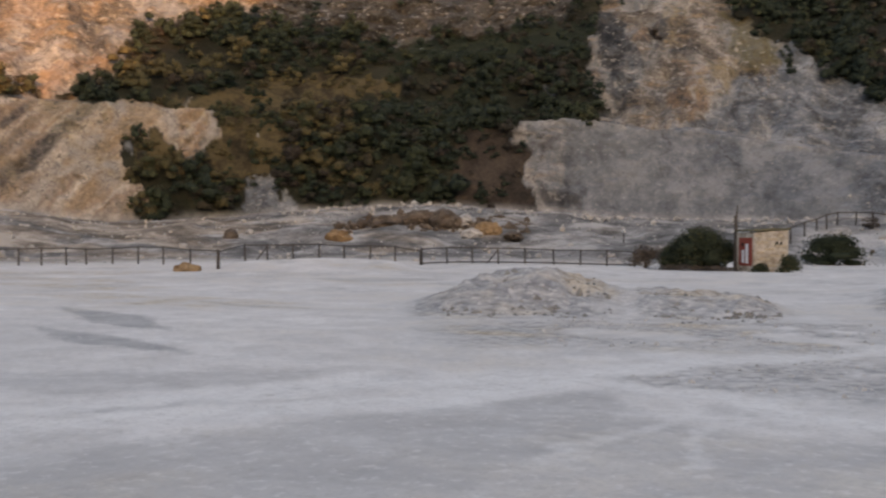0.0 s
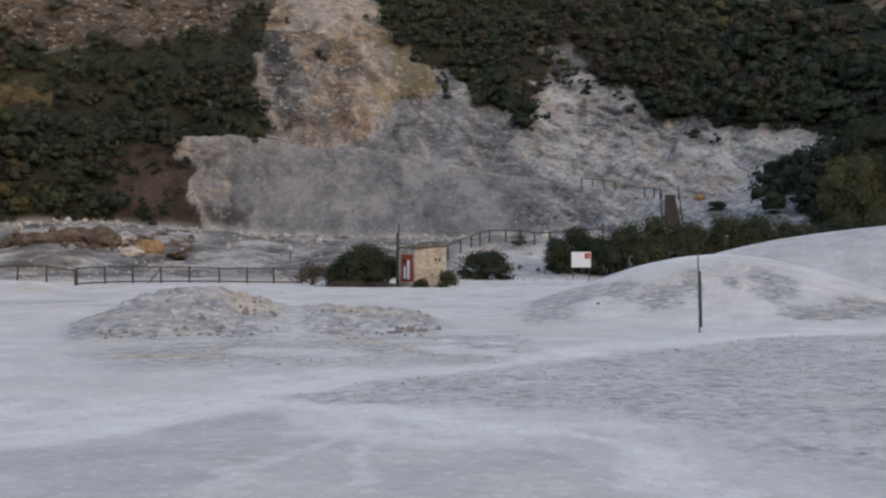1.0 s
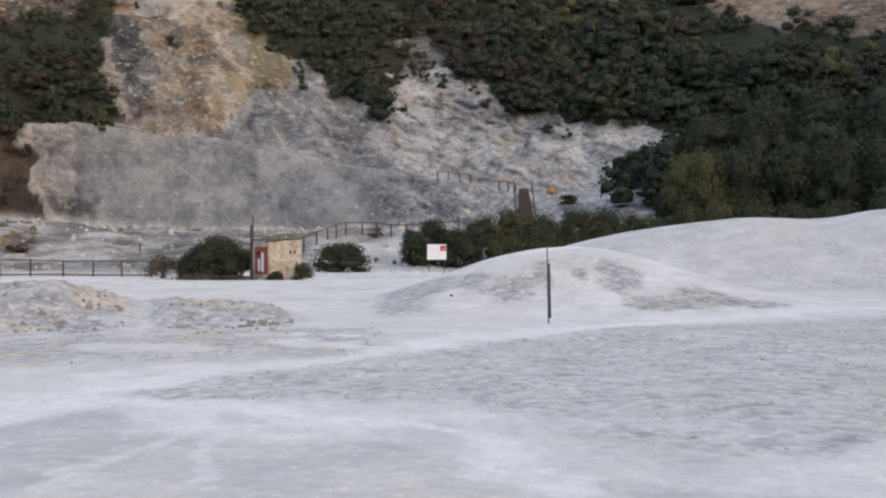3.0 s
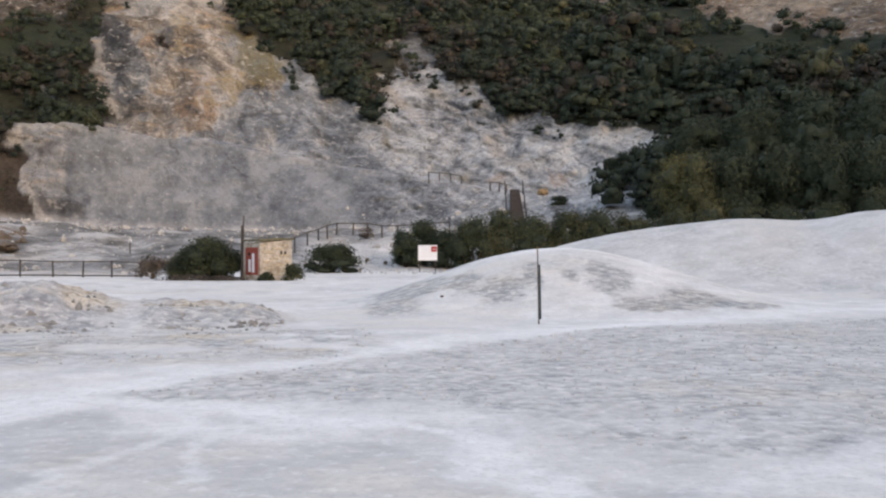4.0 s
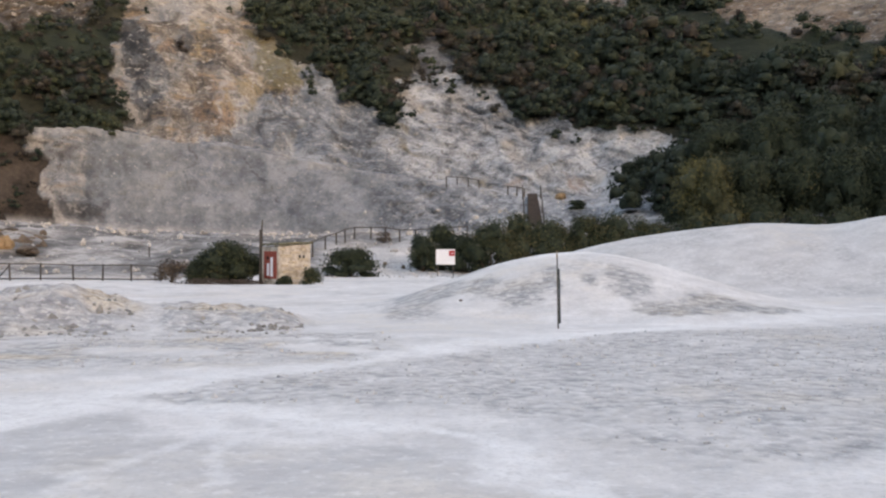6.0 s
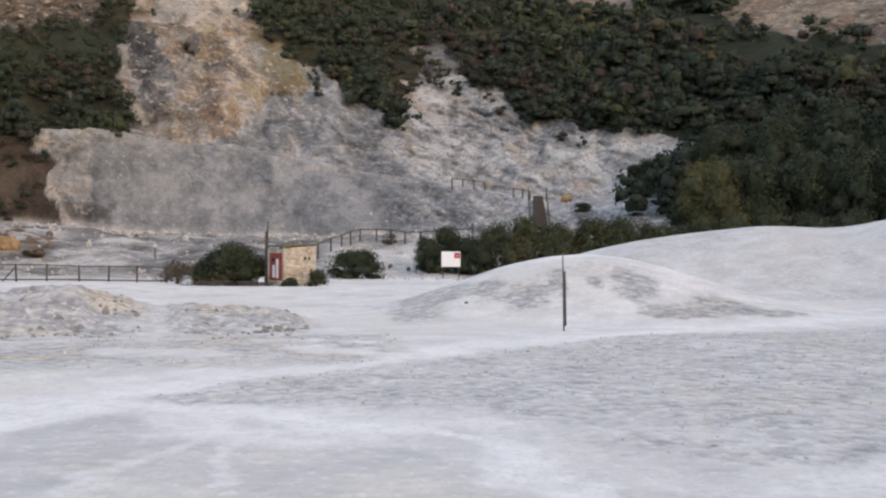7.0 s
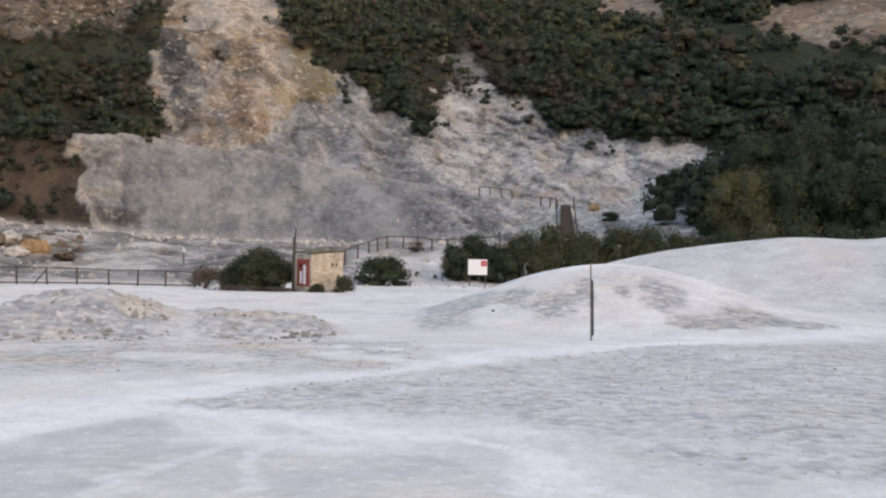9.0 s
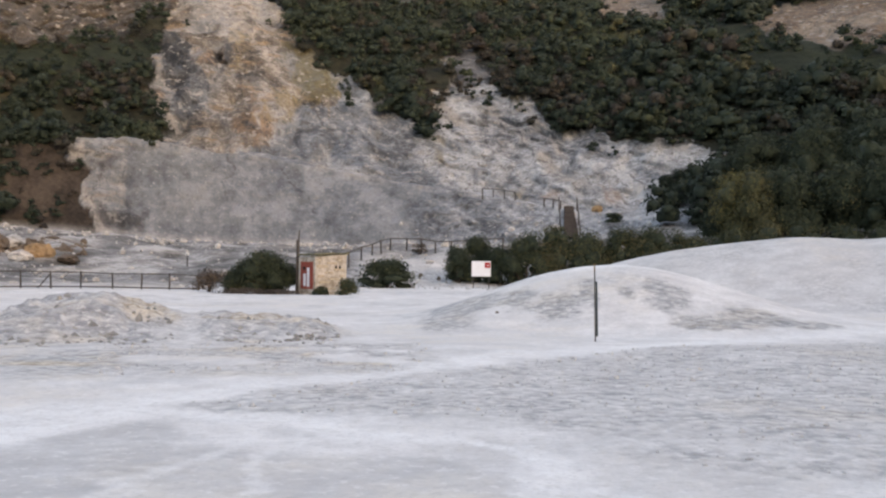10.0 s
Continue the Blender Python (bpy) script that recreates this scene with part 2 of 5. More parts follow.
    # thin gaps between rocks, their shade painted near black
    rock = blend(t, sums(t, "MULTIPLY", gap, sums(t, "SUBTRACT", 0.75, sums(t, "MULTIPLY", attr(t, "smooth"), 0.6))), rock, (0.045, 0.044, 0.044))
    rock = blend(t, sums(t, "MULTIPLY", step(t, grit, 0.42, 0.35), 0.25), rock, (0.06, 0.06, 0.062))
    # high noise: shadowed pockets painted dark; low noise: pale stones
    shade_and_stones = noise_of(t, at, 1.0, 3, 0.55, (1.0, 1.0, 1.7))
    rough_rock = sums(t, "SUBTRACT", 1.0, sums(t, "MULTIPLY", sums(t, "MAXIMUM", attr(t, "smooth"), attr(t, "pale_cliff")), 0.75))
    rock = blend(t, sums(t, "MULTIPLY", step(t, shade_and_stones, 0.60, 0.66), sums(t, "MULTIPLY", rough_rock, 0.62)), rock, (0.075, 0.074, 0.076))
    rock = blend(t, sums(t, "MULTIPLY", step(t, shade_and_stones, 0.40, 0.34), sums(t, "MULTIPLY", rough_rock, 0.5)), rock, (0.36, 0.355, 0.352))
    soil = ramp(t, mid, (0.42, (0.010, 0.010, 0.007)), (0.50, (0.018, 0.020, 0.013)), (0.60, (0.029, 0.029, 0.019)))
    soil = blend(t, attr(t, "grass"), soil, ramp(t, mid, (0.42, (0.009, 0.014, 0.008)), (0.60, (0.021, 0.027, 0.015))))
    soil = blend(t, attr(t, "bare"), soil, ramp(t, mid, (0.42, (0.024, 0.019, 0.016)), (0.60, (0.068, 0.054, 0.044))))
    dry = ramp(t, mid, (0.42, (0.020, 0.016, 0.010)), (0.58, (0.090, 0.073, 0.040)))
    soil = blend(t, attr(t, "dry"), soil, dry)
    apron = ramp(t, mid, (0.40, (0.17, 0.175, 0.182)), (0.5, (0.27, 0.275, 0.284)), (0.60, (0.40, 0.402, 0.41)))
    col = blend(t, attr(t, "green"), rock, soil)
    col = blend(t, attr(t, "apron"), col, apron)
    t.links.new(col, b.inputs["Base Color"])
    relief(t, b, mid, 0.45, 1.0)
    return m


def leaf_material(name, dark, light, dry):
    m, t, b = shader(name, 0.75)
    geo = t.nodes.new("ShaderNodeNewGeometry")
    at = t.nodes.new("ShaderNodeTexCoord").outputs["Object"]
    tone = attr(t, "tone")
    own = geo.outputs["Random Per Island"]
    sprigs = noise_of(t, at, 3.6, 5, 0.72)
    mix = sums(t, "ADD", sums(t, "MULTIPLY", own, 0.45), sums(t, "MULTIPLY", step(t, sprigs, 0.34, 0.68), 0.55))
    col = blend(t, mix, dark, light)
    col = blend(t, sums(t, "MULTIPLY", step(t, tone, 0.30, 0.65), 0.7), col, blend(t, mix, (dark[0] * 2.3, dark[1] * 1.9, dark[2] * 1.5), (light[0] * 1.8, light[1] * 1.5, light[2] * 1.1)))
    col = blend(t, step(t, tone, 0.68, 1.0), col, dry)
    col = blend(t, attr(t, "kind"), col, blend(t, mix, (0.022, 0.018, 0.016), (0.056, 0.045, 0.038)))
    # mottling: low spots of the noise that drives the bump are darker
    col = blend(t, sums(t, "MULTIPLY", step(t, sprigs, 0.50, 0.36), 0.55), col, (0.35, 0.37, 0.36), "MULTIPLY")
    t.links.new(col, b.inputs["Base Color"])
    relief(t, b, sprigs, 0.15, 0.6)
    return m


def plain(name, lo, hi, scale=6.0, rough=0.8, depth=0.01, metal=0.0, stretch=None):
    m, t, b = shader(name, rough)
    b.inputs["Metallic"].default_value = metal
    at = t.nodes.new("ShaderNodeTexCoord").outputs["Object"]
    n = noise_of(t, at, scale, 6, 0.65, stretch)
    big = noise_of(t, at, scale * 0.2, 4, 0.6)
    mix = sums(t, "ADD", sums(t, "MULTIPLY", n, 0.65), sums(t, "MULTIPLY", big, 0.35))
    t.links.new(ramp(t, mix, (0.33, lo), (0.67, hi)), b.inputs["Base Color"])
    relief(t, b, n, depth, 0.6)
    return m


M_FLOOR, M_WALL = floor_material(), wall_material()
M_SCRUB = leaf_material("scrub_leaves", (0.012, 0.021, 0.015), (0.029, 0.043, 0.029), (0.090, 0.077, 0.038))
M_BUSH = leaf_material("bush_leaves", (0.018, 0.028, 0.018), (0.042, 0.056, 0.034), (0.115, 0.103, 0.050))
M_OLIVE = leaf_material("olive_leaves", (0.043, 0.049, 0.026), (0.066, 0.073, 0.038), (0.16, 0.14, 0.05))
M_TWIG = leaf_material("dry_twigs", (0.055, 0.047, 0.041), (0.125, 0.105, 0.092), (0.14, 0.09, 0.07))
M_BARK = plain("bark", (0.035, 0.028, 0.022), (0.10, 0.08, 0.06), 9, 0.9, 0.02)
M_TIMBER = plain("weathered_timber", (0.035, 0.030, 0.028), (0.11, 0.095, 0.085), 8, 0.85, 0.01)
M_STEPS = plain("brown_timber", (0.042, 0.038, 0.038), (0.082, 0.072, 0.070), 8, 0.85, 0.01)
M_PLASTER = plain("worn_plaster", (0.17, 0.115, 0.06), (0.78, 0.73, 0.66), 2.6, 0.92, 0.03)
M_STONE = plain("pale_block", (0.34, 0.27, 0.18), (0.60, 0.52, 0.41), 4.0, 0.92, 0.03)
M_ROOF = plain("mossy_roof", (0.05, 0.055, 0.035), (0.22, 0.19, 0.12), 3.0, 0.95, 0.03)
M_RED = plain("red_paint", (0.26, 0.055, 0.04), (0.36, 0.085, 0.06), 5, 0.6, 0.003)
M_WHITE = plain("white_paint", (0.70, 0.71, 0.75), (0.80, 0.81, 0.85), 3, 0.5, 0.002)
M_CRIMSON = plain("crimson_print", (0.40, 0.03, 0.035), (0.50, 0.05, 0.05), 5, 0.5, 0.002)
M_DARK = plain("near_black", (0.012, 0.010, 0.010), (0.03, 0.028, 0.025), 5, 0.95, 0.01)
M_STAKE = plain("green_metal", (0.010, 0.023, 0.022), (0.026, 0.042, 0.040), 7, 0.6, 0.004)
M_RUSTY = plain("stained_timber", (0.03, 0.024, 0.018), (0.12, 0.09, 0.055), 9, 0.85, 0.008)
M_BOULDER = plain("orange_rock", (0.15, 0.085, 0.042), (0.40, 0.28, 0.165), 2.0, 0.95, 0.08)
M_CLAY = plain("brown_rock", (0.045, 0.035, 0.03), (0.20, 0.155, 0.12), 1.6, 0.95, 0.08)
M_GREYROCK = plain("grey_rock", (0.22, 0.22, 0.22), (0.58, 0.56, 0.54), 3.0, 0.95, 0.06)
M_PINKROCK = plain("pinkish_rock", (0.14, 0.115, 0.105), (0.36, 0.31, 0.285), 2.0, 0.95, 0.08)
M_GRAVEL = plain("pale_gravel", (0.33, 0.33, 0.34), (0.66, 0.645, 0.635), 5.0, 0.95, 0.01)
M_MOUND = plain("mound_rock", (0.15, 0.15, 0.155), (0.40, 0.375, 0.34), 3.0, 0.95, 0.03)
M_GLOBE = plain("frosted_globe", (0.52, 0.53, 0.54), (0.62, 0.63, 0.64), 3, 0.3, 0.001)
# ---------- shape of the land: bearings in degrees from the +y axis, clockwise ----------
def lattice(ix, iy, s):
    h = (ix.astype(np.int64) * 374761393 + iy.astype(np.int64) * 668265263 + s * 982451653) & 0xFFFFFFFF
    h = ((h ^ (h >> 13)) * 1274126177) & 0xFFFFFFFF
    h = ((h ^ (h >> 16)) * 2246822519) & 0xFFFFFFFF
    return ((h ^ (h >> 15)) & 0xFFFFFF) / float(0xFFFFFF)


def grain(x, y, s=0):
    ix, iy = np.floor(x), np.floor(y)
    fx, fy = x - ix, y - iy
    fx, fy = fx * fx * (3 - 2 * fx), fy * fy * (3 - 2 * fy)
    a = lattice(ix, iy, s) * (1 - fx) + lattice(ix + 1, iy, s) * fx
    b = lattice(ix, iy + 1, s) * (1 - fx) + lattice(ix + 1, iy + 1, s) * fx
    return a * (1 - fy) + b * fy


def fbm(x, y, octaves=4, s=0):
    total, weight, amp = 0, 0, 1.0
    for k in range(octaves):
        c, d = math.cos(0.6 * k + 0.3), math.sin(0.6 * k + 0.3)
        total = total + amp * grain((x * c - y * d) * 2 ** k, (x * d + y * c) * 2 ** k, s + 17 * k)
        weight += amp
        amp *= 0.52
    return total / weight


def ridged(x, y, octaves=4, s=0):
    total, weight, amp = 0, 0, 1.0
    for k in range(octaves):
        c, d = math.cos(0.5 * k + 0.2), math.sin(0.5 * k + 0.2)
        n = grain((x * c - y * d) * 2 ** k, (x * d + y * c) * 2 ** k, s + 31 * k)
        total = total + amp * (1 - np.abs(2 * n - 1))
        weight += amp
        amp *= 0.5
    return total / weight


def ease(v):
    v = np.clip(v, 0, 1)
    return v * v * (3 - 2 * v)


def knots(v, *pairs):
    xs = np.array([p[0] for p in pairs], float)
    ys = np.array([p[1] for p in pairs], float)
    return sum(np.interp(v + o, xs, ys) for o in (-0.6, -0.3, 0, 0.3, 0.6)) / 5


def floor_end(b):
    return knots(b, (-60, 60), (-16, 60), (-8, 62), (-2, 67), (30, 67))


def wall_foot(b):
    return knots(b, (-180, 130), (-100, 110), (-60, 95), (-10, 95), (0, 91), (4, 88), (10, 86), (24, 80), (60, 100), (120, 130), (180, 130))


def foot_height(b):
    return knots(b, (-180, 3), (-60, 3), (-50, 3.5), (-45, 2.6), (-39, 3.2), (-34, 4.0), (-28, 4.5), (-22, 3.8), (-18, 3.3), (-12, 3.05),
                 (-6, 3.1), (-1, 3.2), (4, 3.6), (8, 4.2), (12, 4.6), (30, 4.0), (180, 3))


def bench_height(b):
    return knots(b, (-180, 14), (-60, 14), (-50, 13.9), (-45, 13.7), (-39, 13.2), (-23.4, 12.3), (-19.7, 12.8), (-15.3, 11.7), (-11.6, 11.1),
                 (-8.5, 10.1), (-4.2, 8.7), (0.2, 7.5), (3.4, 6.35), (8, 6.2), (14, 7), (30, 8), (180, 12))


def rim_height(b):
    # unseen rim behind the camera: heights set to shade all but the upper left
    return knots(b, (-180, 62), (-160, 66), (-60, 70), (30, 70), (60, 80), (110, 100), (128, 102), (136, 92), (140, 76), (144, 61), (147, 58), (170, 58), (180, 62))


FACE, BENCH = 6.0, 4.5


def land(b, r):
    """Height of the bare land, and how far up the crater's wall it is: 0 on the floor, 1 at the foot, 2 at the bench, 3 above it."""
    x, y = r * np.sin(np.radians(b)), r * np.cos(np.radians(b))
    end, foot = floor_end(b), wall_foot(b)
    low, mid, rim = foot_height(b), bench_height(b), rim_height(b)
    z = low * ease((r - end) / (foot - end)) ** 1.1
    z = z + (mid - low) * np.clip((r - foot) / FACE, 0, 1) + 0.5 * ease((r - foot - FACE) / BENCH)
    up = np.clip(r - foot - FACE - BENCH, 0, None)
    steep = knots(b, (-180, 4.0), (-120, 3.0), (-62, 1.0), (-60, 0.85), (-22, 0.85), (-17, 1.05), (-11, 1.0), (-6, 0.8), (30, 0.75), (60, 2.0), (100, 4.0), (180, 4.0))
    top = np.maximum(rim - mid, 5)
    z = z + top * (1 - np.exp(-up * steep / top))
    # dunes and mounds on the floor
    front = knots(x, (-3.2, 0), (-2.6, 0.05), (-0.6, 0.74), (0.7, 1.22), (2.0, 1.51), (2.9, 1.65), (4.2, 1.66), (5.6, 1.36), (7.3, 0.85), (9.0, 0.32), (11, 0.0))
    z = z + front * np.where(r < 34, ease((r - 25.0) / 9.0), ease((41.5 - r) / 7.5))
    back = knots(b, (-1, 0), (3, 0.85), (6.15, 1.69), (8.9, 2.2), (12.4, 2.67), (15.3, 2.94), (17.5, 2.89), (18.6, 2.83), (19.9, 2.92), (21.6, 3.25), (23.4, 3.34), (34, 3.6), (60, 0))
    z = z + back * np.where(r < 50, ease((r - 36.5) / 13.5), ease((66.0 - r) / 16.0))
    hump = knots(b, (-29, 0), (-27.5, 0.25), (-26.6, 0.47), (-25, 0.73), (-23, 0.95), (-21, 0.86), (-18.2, 0.52), (-17.3, 0.31), (-15.8, 0.35), (-14, 0.33),
                 (-12.2, 0.2), (-10.9, 0.33), (-9.7, 0.16), (-8.6, 0.0))
    rough = hump * np.where(r < 26, ease((r - 22.0) / 4.0), ease((31.0 - r) / 5.0))
    z = z + rough * (0.86 + 0.4 * (fbm(x * 0.9, y * 0.9, 4, 5) - 0.4))
    swell = knots(b, (-40, 0), (-38, 0.42), (-34, 0.5), (-30, 0.4), (-28.5, 0.0))
    z = z + swell * np.where(r < 51, ease((r - 44.0) / 7.0), ease((60.0 - r) / 9.0))
    far = ease((r - 14) / 10)
    z = z + (fbm(x * 0.12, y * 0.12, 3, 9) - 0.5) * (0.10 + 0.16 * far) * ease((foot - r) / 8) * ease((r - 3) / 5)
    part_up = np.clip((r - end) / (foot - end), 0, 1) + np.clip((r - foot) / FACE, 0, 1) + np.clip((r - foot - FACE) / BENCH, 0, 1)
    return z, part_up
# ---------- regions of the crater's wall: outlines in (bearing, height) ----------
ROCK = [(-17.2, 40), (-18.4, 28.7), (-19.3, 26.3), (-19.2, 21.5), (-19.9, 19.2), (-18.9, 15.1), (-18.0, 14.0), (-23.4, 12.5), (-22.6, 10.3),
        (-22.8, 8.0), (-22.1, 6.0), (-21.5, 2.0), (-6.0, 2.0), (3.4, 2.0), (10.4, 3.5), (10.9, 6.0), (11.5, 8.0), (11.0, 10.5),
        (11.8, 12.4), (10.4, 14.2), (5.8, 13.9), (4.7, 16.6), (3.3, 15.1), (1.3, 19.9), (0.2, 20.3), (-1.1, 25.5), (-2.0, 30.0), (-3.3, 28.7),
        (-3.0, 21.6), (-4.4, 21.1), (-3.2, 16.3), (-4.2, 15.0), (-5.5, 18.1), (-7.3, 21.2), (-9.3, 23.4), (-11.1, 27.0), (-14.0, 40)]
OCHRE = [(-17.2, 40), (-18.4, 28.7), (-19.5, 26.3), (-19.4, 21.5), (-20.1, 19.2), (-18.9, 15.1), (-17.4, 13.4), (-12.9, 12.6), (-12.0, 17.3),
         (-10.4, 19.0), (-9.2, 18.2), (-9.0, 23.6), (-11.0, 27.2), (-13.9, 40)]
UPPER = [(-62, 14.6), (-50.4, 14.9), (-47.6, 14.4), (-44.9, 16.6), (-44.0, 22.6), (-41.1, 26.1), (-37.5, 27.2), (-32.9, 24.5), (-29.8, 23.4),
         (-25.1, 25.2), (-20.1, 27.5), (-17.2, 34), (-17.2, 60), (-62, 60)]
LEFT = [(-62, 14.2), (-44.9, 14.2), (-39.3, 13.6), (-39.5, 11.0), (-40.2, 8.6), (-41.2, 7.8), (-41.7, 10.3), (-43.0, 11.2), (-44.4, 10.4), (-44.3, 6.4), (-43.2, 4.6), (-43.6, 2.0), (-62, 2.0)]
OUTCROP = [(-37.8, 6.2), (-36.0, 6.8), (-35.2, 2.4), (-37.8, 2.4)]
HIGH = [(12.6, 31.7), (14.3, 35.2), (15.8, 36.0), (30, 37), (30, 22.0), (23.2, 22.3), (19.8, 24.2), (17.4, 25.8), (14.9, 28.3)]
HIGH_SMALL = [(4.9, 46), (5.4, 37.0), (7.2, 35.4), (8.7, 35.8), (8.9, 46)]
DRY = [(-44.0, 13.1), (-38.4, 17.3), (-35.4, 19.0), (-29.8, 17.8), (-29.8, 15.3), (-34.1, 15.1), (-35.4, 14.0), (-36.0, 6.2), (-39.0, 6.0), (-43.7, 7.6)]


BLUE = [(-19.2, 26.0), (-18.35, 28.2), (-17.3, 25.6), (-17.0, 23.2), (-16.4, 20.3), (-16.5, 17.5), (-17.6, 15.6), (-18.4, 17.2), (-18.1, 19.4), (-18.6, 21.5)]
BLUE_DARK = [(-19.2, 25.6), (-18.35, 28.0), (-17.3, 25.8), (-17.4, 23.4), (-18.2, 22.4)]
BROWN = [(-16.3, 17.6), (-13.8, 18.6), (-13.4, 14.6), (-14.6, 13.4), (-15.6, 13.6)]
RUST = [[(-14.4, 19.8), (-12.8, 19.4), (-12.6, 18.0), (-14.3, 18.2)], [(-19.6, 20.6), (-18.6, 20.0), (-18.9, 17.6), (-19.5, 18.4)], [(-14.9, 17.2), (-13.2, 17.6), (-12.9, 13.8), (-14.2, 13.6)],
        [(-41.7, 12.6), (-40.9, 12.6), (-40.7, 8.0), (-41.5, 8.0)], [(-17.0, 24.4), (-15.8, 25.0), (-15.9, 23.2), (-16.8, 23.0)], [(2.0, 8.6), (3.0, 8.7), (3.0, 7.8), (2.0, 7.7)], [(5.0, 8.2), (6.3, 8.4), (6.4, 7.6), (5.2, 7.5)]]
GOLD = [[(-15.4, 27.5), (-14.7, 28.2), (-14.0, 21.6), (-14.7, 21.0)], [(-13.6, 19.6), (-13.1, 19.4), (-12.9, 15.4), (-13.4, 15.2)], [(-12.4, 20.0), (-11.7, 19.4), (-11.7, 16.2), (-12.4, 15.6)], [(-40.6, 13.2), (-39.9, 13.2), (-40.0, 9.2), (-40.6, 9.4)],
        [(-11.9, 20.6), (-10.6, 20.0), (-10.4, 18.4), (-11.6, 18.0)], [(-4.6, 14.6), (-3.6, 13.6), (-2.4, 11.6), (-3.8, 12.4)], [(0.2, 9.0), (1.2, 9.4), (1.4, 8.2), (0.4, 8.0)]]
# hollows in the face: no depth, only their shade as darker colour
HOLLOW_SHADE = [[(-22.9, 11.2), (-22.5, 11.2), (-22.4, 9.6), (-22.9, 9.5)], [(-22.0, 10.7), (-21.3, 11.2), (-21.3, 9.4), (-22.0, 9.1)], [(-21.8, 6.4), (-19.8, 6.3), (-19.8, 4.6), (-21.5, 4.3)]]
SMOOTH = [(-20.8, 2), (-20.9, 10.4), (-19.6, 13.0), (-17.4, 13.2), (-14.8, 12.2), (-11.8, 11.4), (-8.8, 10.0), (-5.7, 9.0), (-4.0, 7.8), (-5.0, 5.0), (-6.0, 2)]


BARE = [(-27.0, 2), (-21.5, 2), (-22.3, 8), (-22.6, 12.6), (-26.0, 12.4), (-26.6, 7)]
GRASS = [(-30, 22.5), (-25.1, 25.0), (-20.5, 27.2), (-19.3, 26), (-19.4, 22), (-21.2, 21), (-30, 19)]
GRASS_HIGH = [(7, 36), (9.5, 37), (13, 31), (18, 25), (24, 21.5), (24, 19.5), (17, 19), (12.2, 21), (10.5, 27)]
SPIKE = [(-4.2, 32), (0.2, 32), (0.6, 21.6), (-1.4, 22.6), (-4.6, 20.4)]
BRUSH = [(17.6, 18.6), (20, 21.0), (24, 19.5), (25, 14), (19, 14.6)]
HEATH = [(-5.6, 19), (-5.0, 23), (-3.6, 25), (-3.0, 30), (0.4, 29), (1.6, 23), (5.4, 19.5), (7.0, 16.5), (4.8, 15.5), (1.2, 19.5), (-2.0, 20)]


CREAM = [([(-19.2, 18.9), (-18.2, 15.6), (-17.0, 14.2)], 0.55), ([(-17.6, 19.1), (-16.5, 19.6), (-15.7, 22.0), (-15.4, 25.2)], 0.28),
         ([(-14.9, 31), (-13.96, 26.4), (-12.5, 22.5), (-11.3, 19.6)], 0.4), ([(-19.2, 26.3), (-18.6, 22.0), (-18.3, 19.6)], 0.22),
         ([(-22.9, 11.5), (-22.5, 8.0), (-21.8, 4.5), (-21.2, 3.0)], 0.5), ([(-22.8, 12.2), (-20.8, 12.4)], 0.35), ([(-20.6, 12.2), (-20.6, 8.0), (-20.9, 5.0)], 0.45),
         ([(-23.2, 12.8), (-20.5, 13.3), (-17.4, 13.4), (-14.8, 12.5), (-11.9, 11.9), (-8.8, 10.4)], 0.22), ([(-13.6, 19.0), (-13.5, 15.2)], 0.2),
         ([(-4.3, 20.4), (-2.4, 17.0), (-1.6, 14.6)], 0.55), ([(-0.6, 18.6), (1.4, 14.4), (3.2, 10.4), (4.6, 8.2)], 0.7), ([(0.8, 19.4), (2.6, 15.4), (3.4, 12.8)], 0.5), ([(7.4, 13.2), (9.4, 13.9), (11.2, 12.6)], 0.7),
         ([(-42.1, 13.2), (-41.7, 9.6)], 0.7), ([(-39.7, 13.2), (-40.2, 9.5)], 0.7), ([(-44.6, 13.2), (-46.3, 9.5), (-48.0, 5.8), (-49.6, 3.2)], 1.0), ([(-47.6, 8.2), (-45.4, 7.2), (-45.0, 6.2)], 1.6)]
SLATE = [([(-45.9, 13.8), (-47.4, 11.0), (-48.8, 8.0), (-50.4, 5.7)], 0.7), ([(-39.2, 13.4), (-39.6, 11.2), (-40.1, 9.0)], 0.35), ([(-49.2, 13.1), (-50.4, 11.0)], 0.4)]
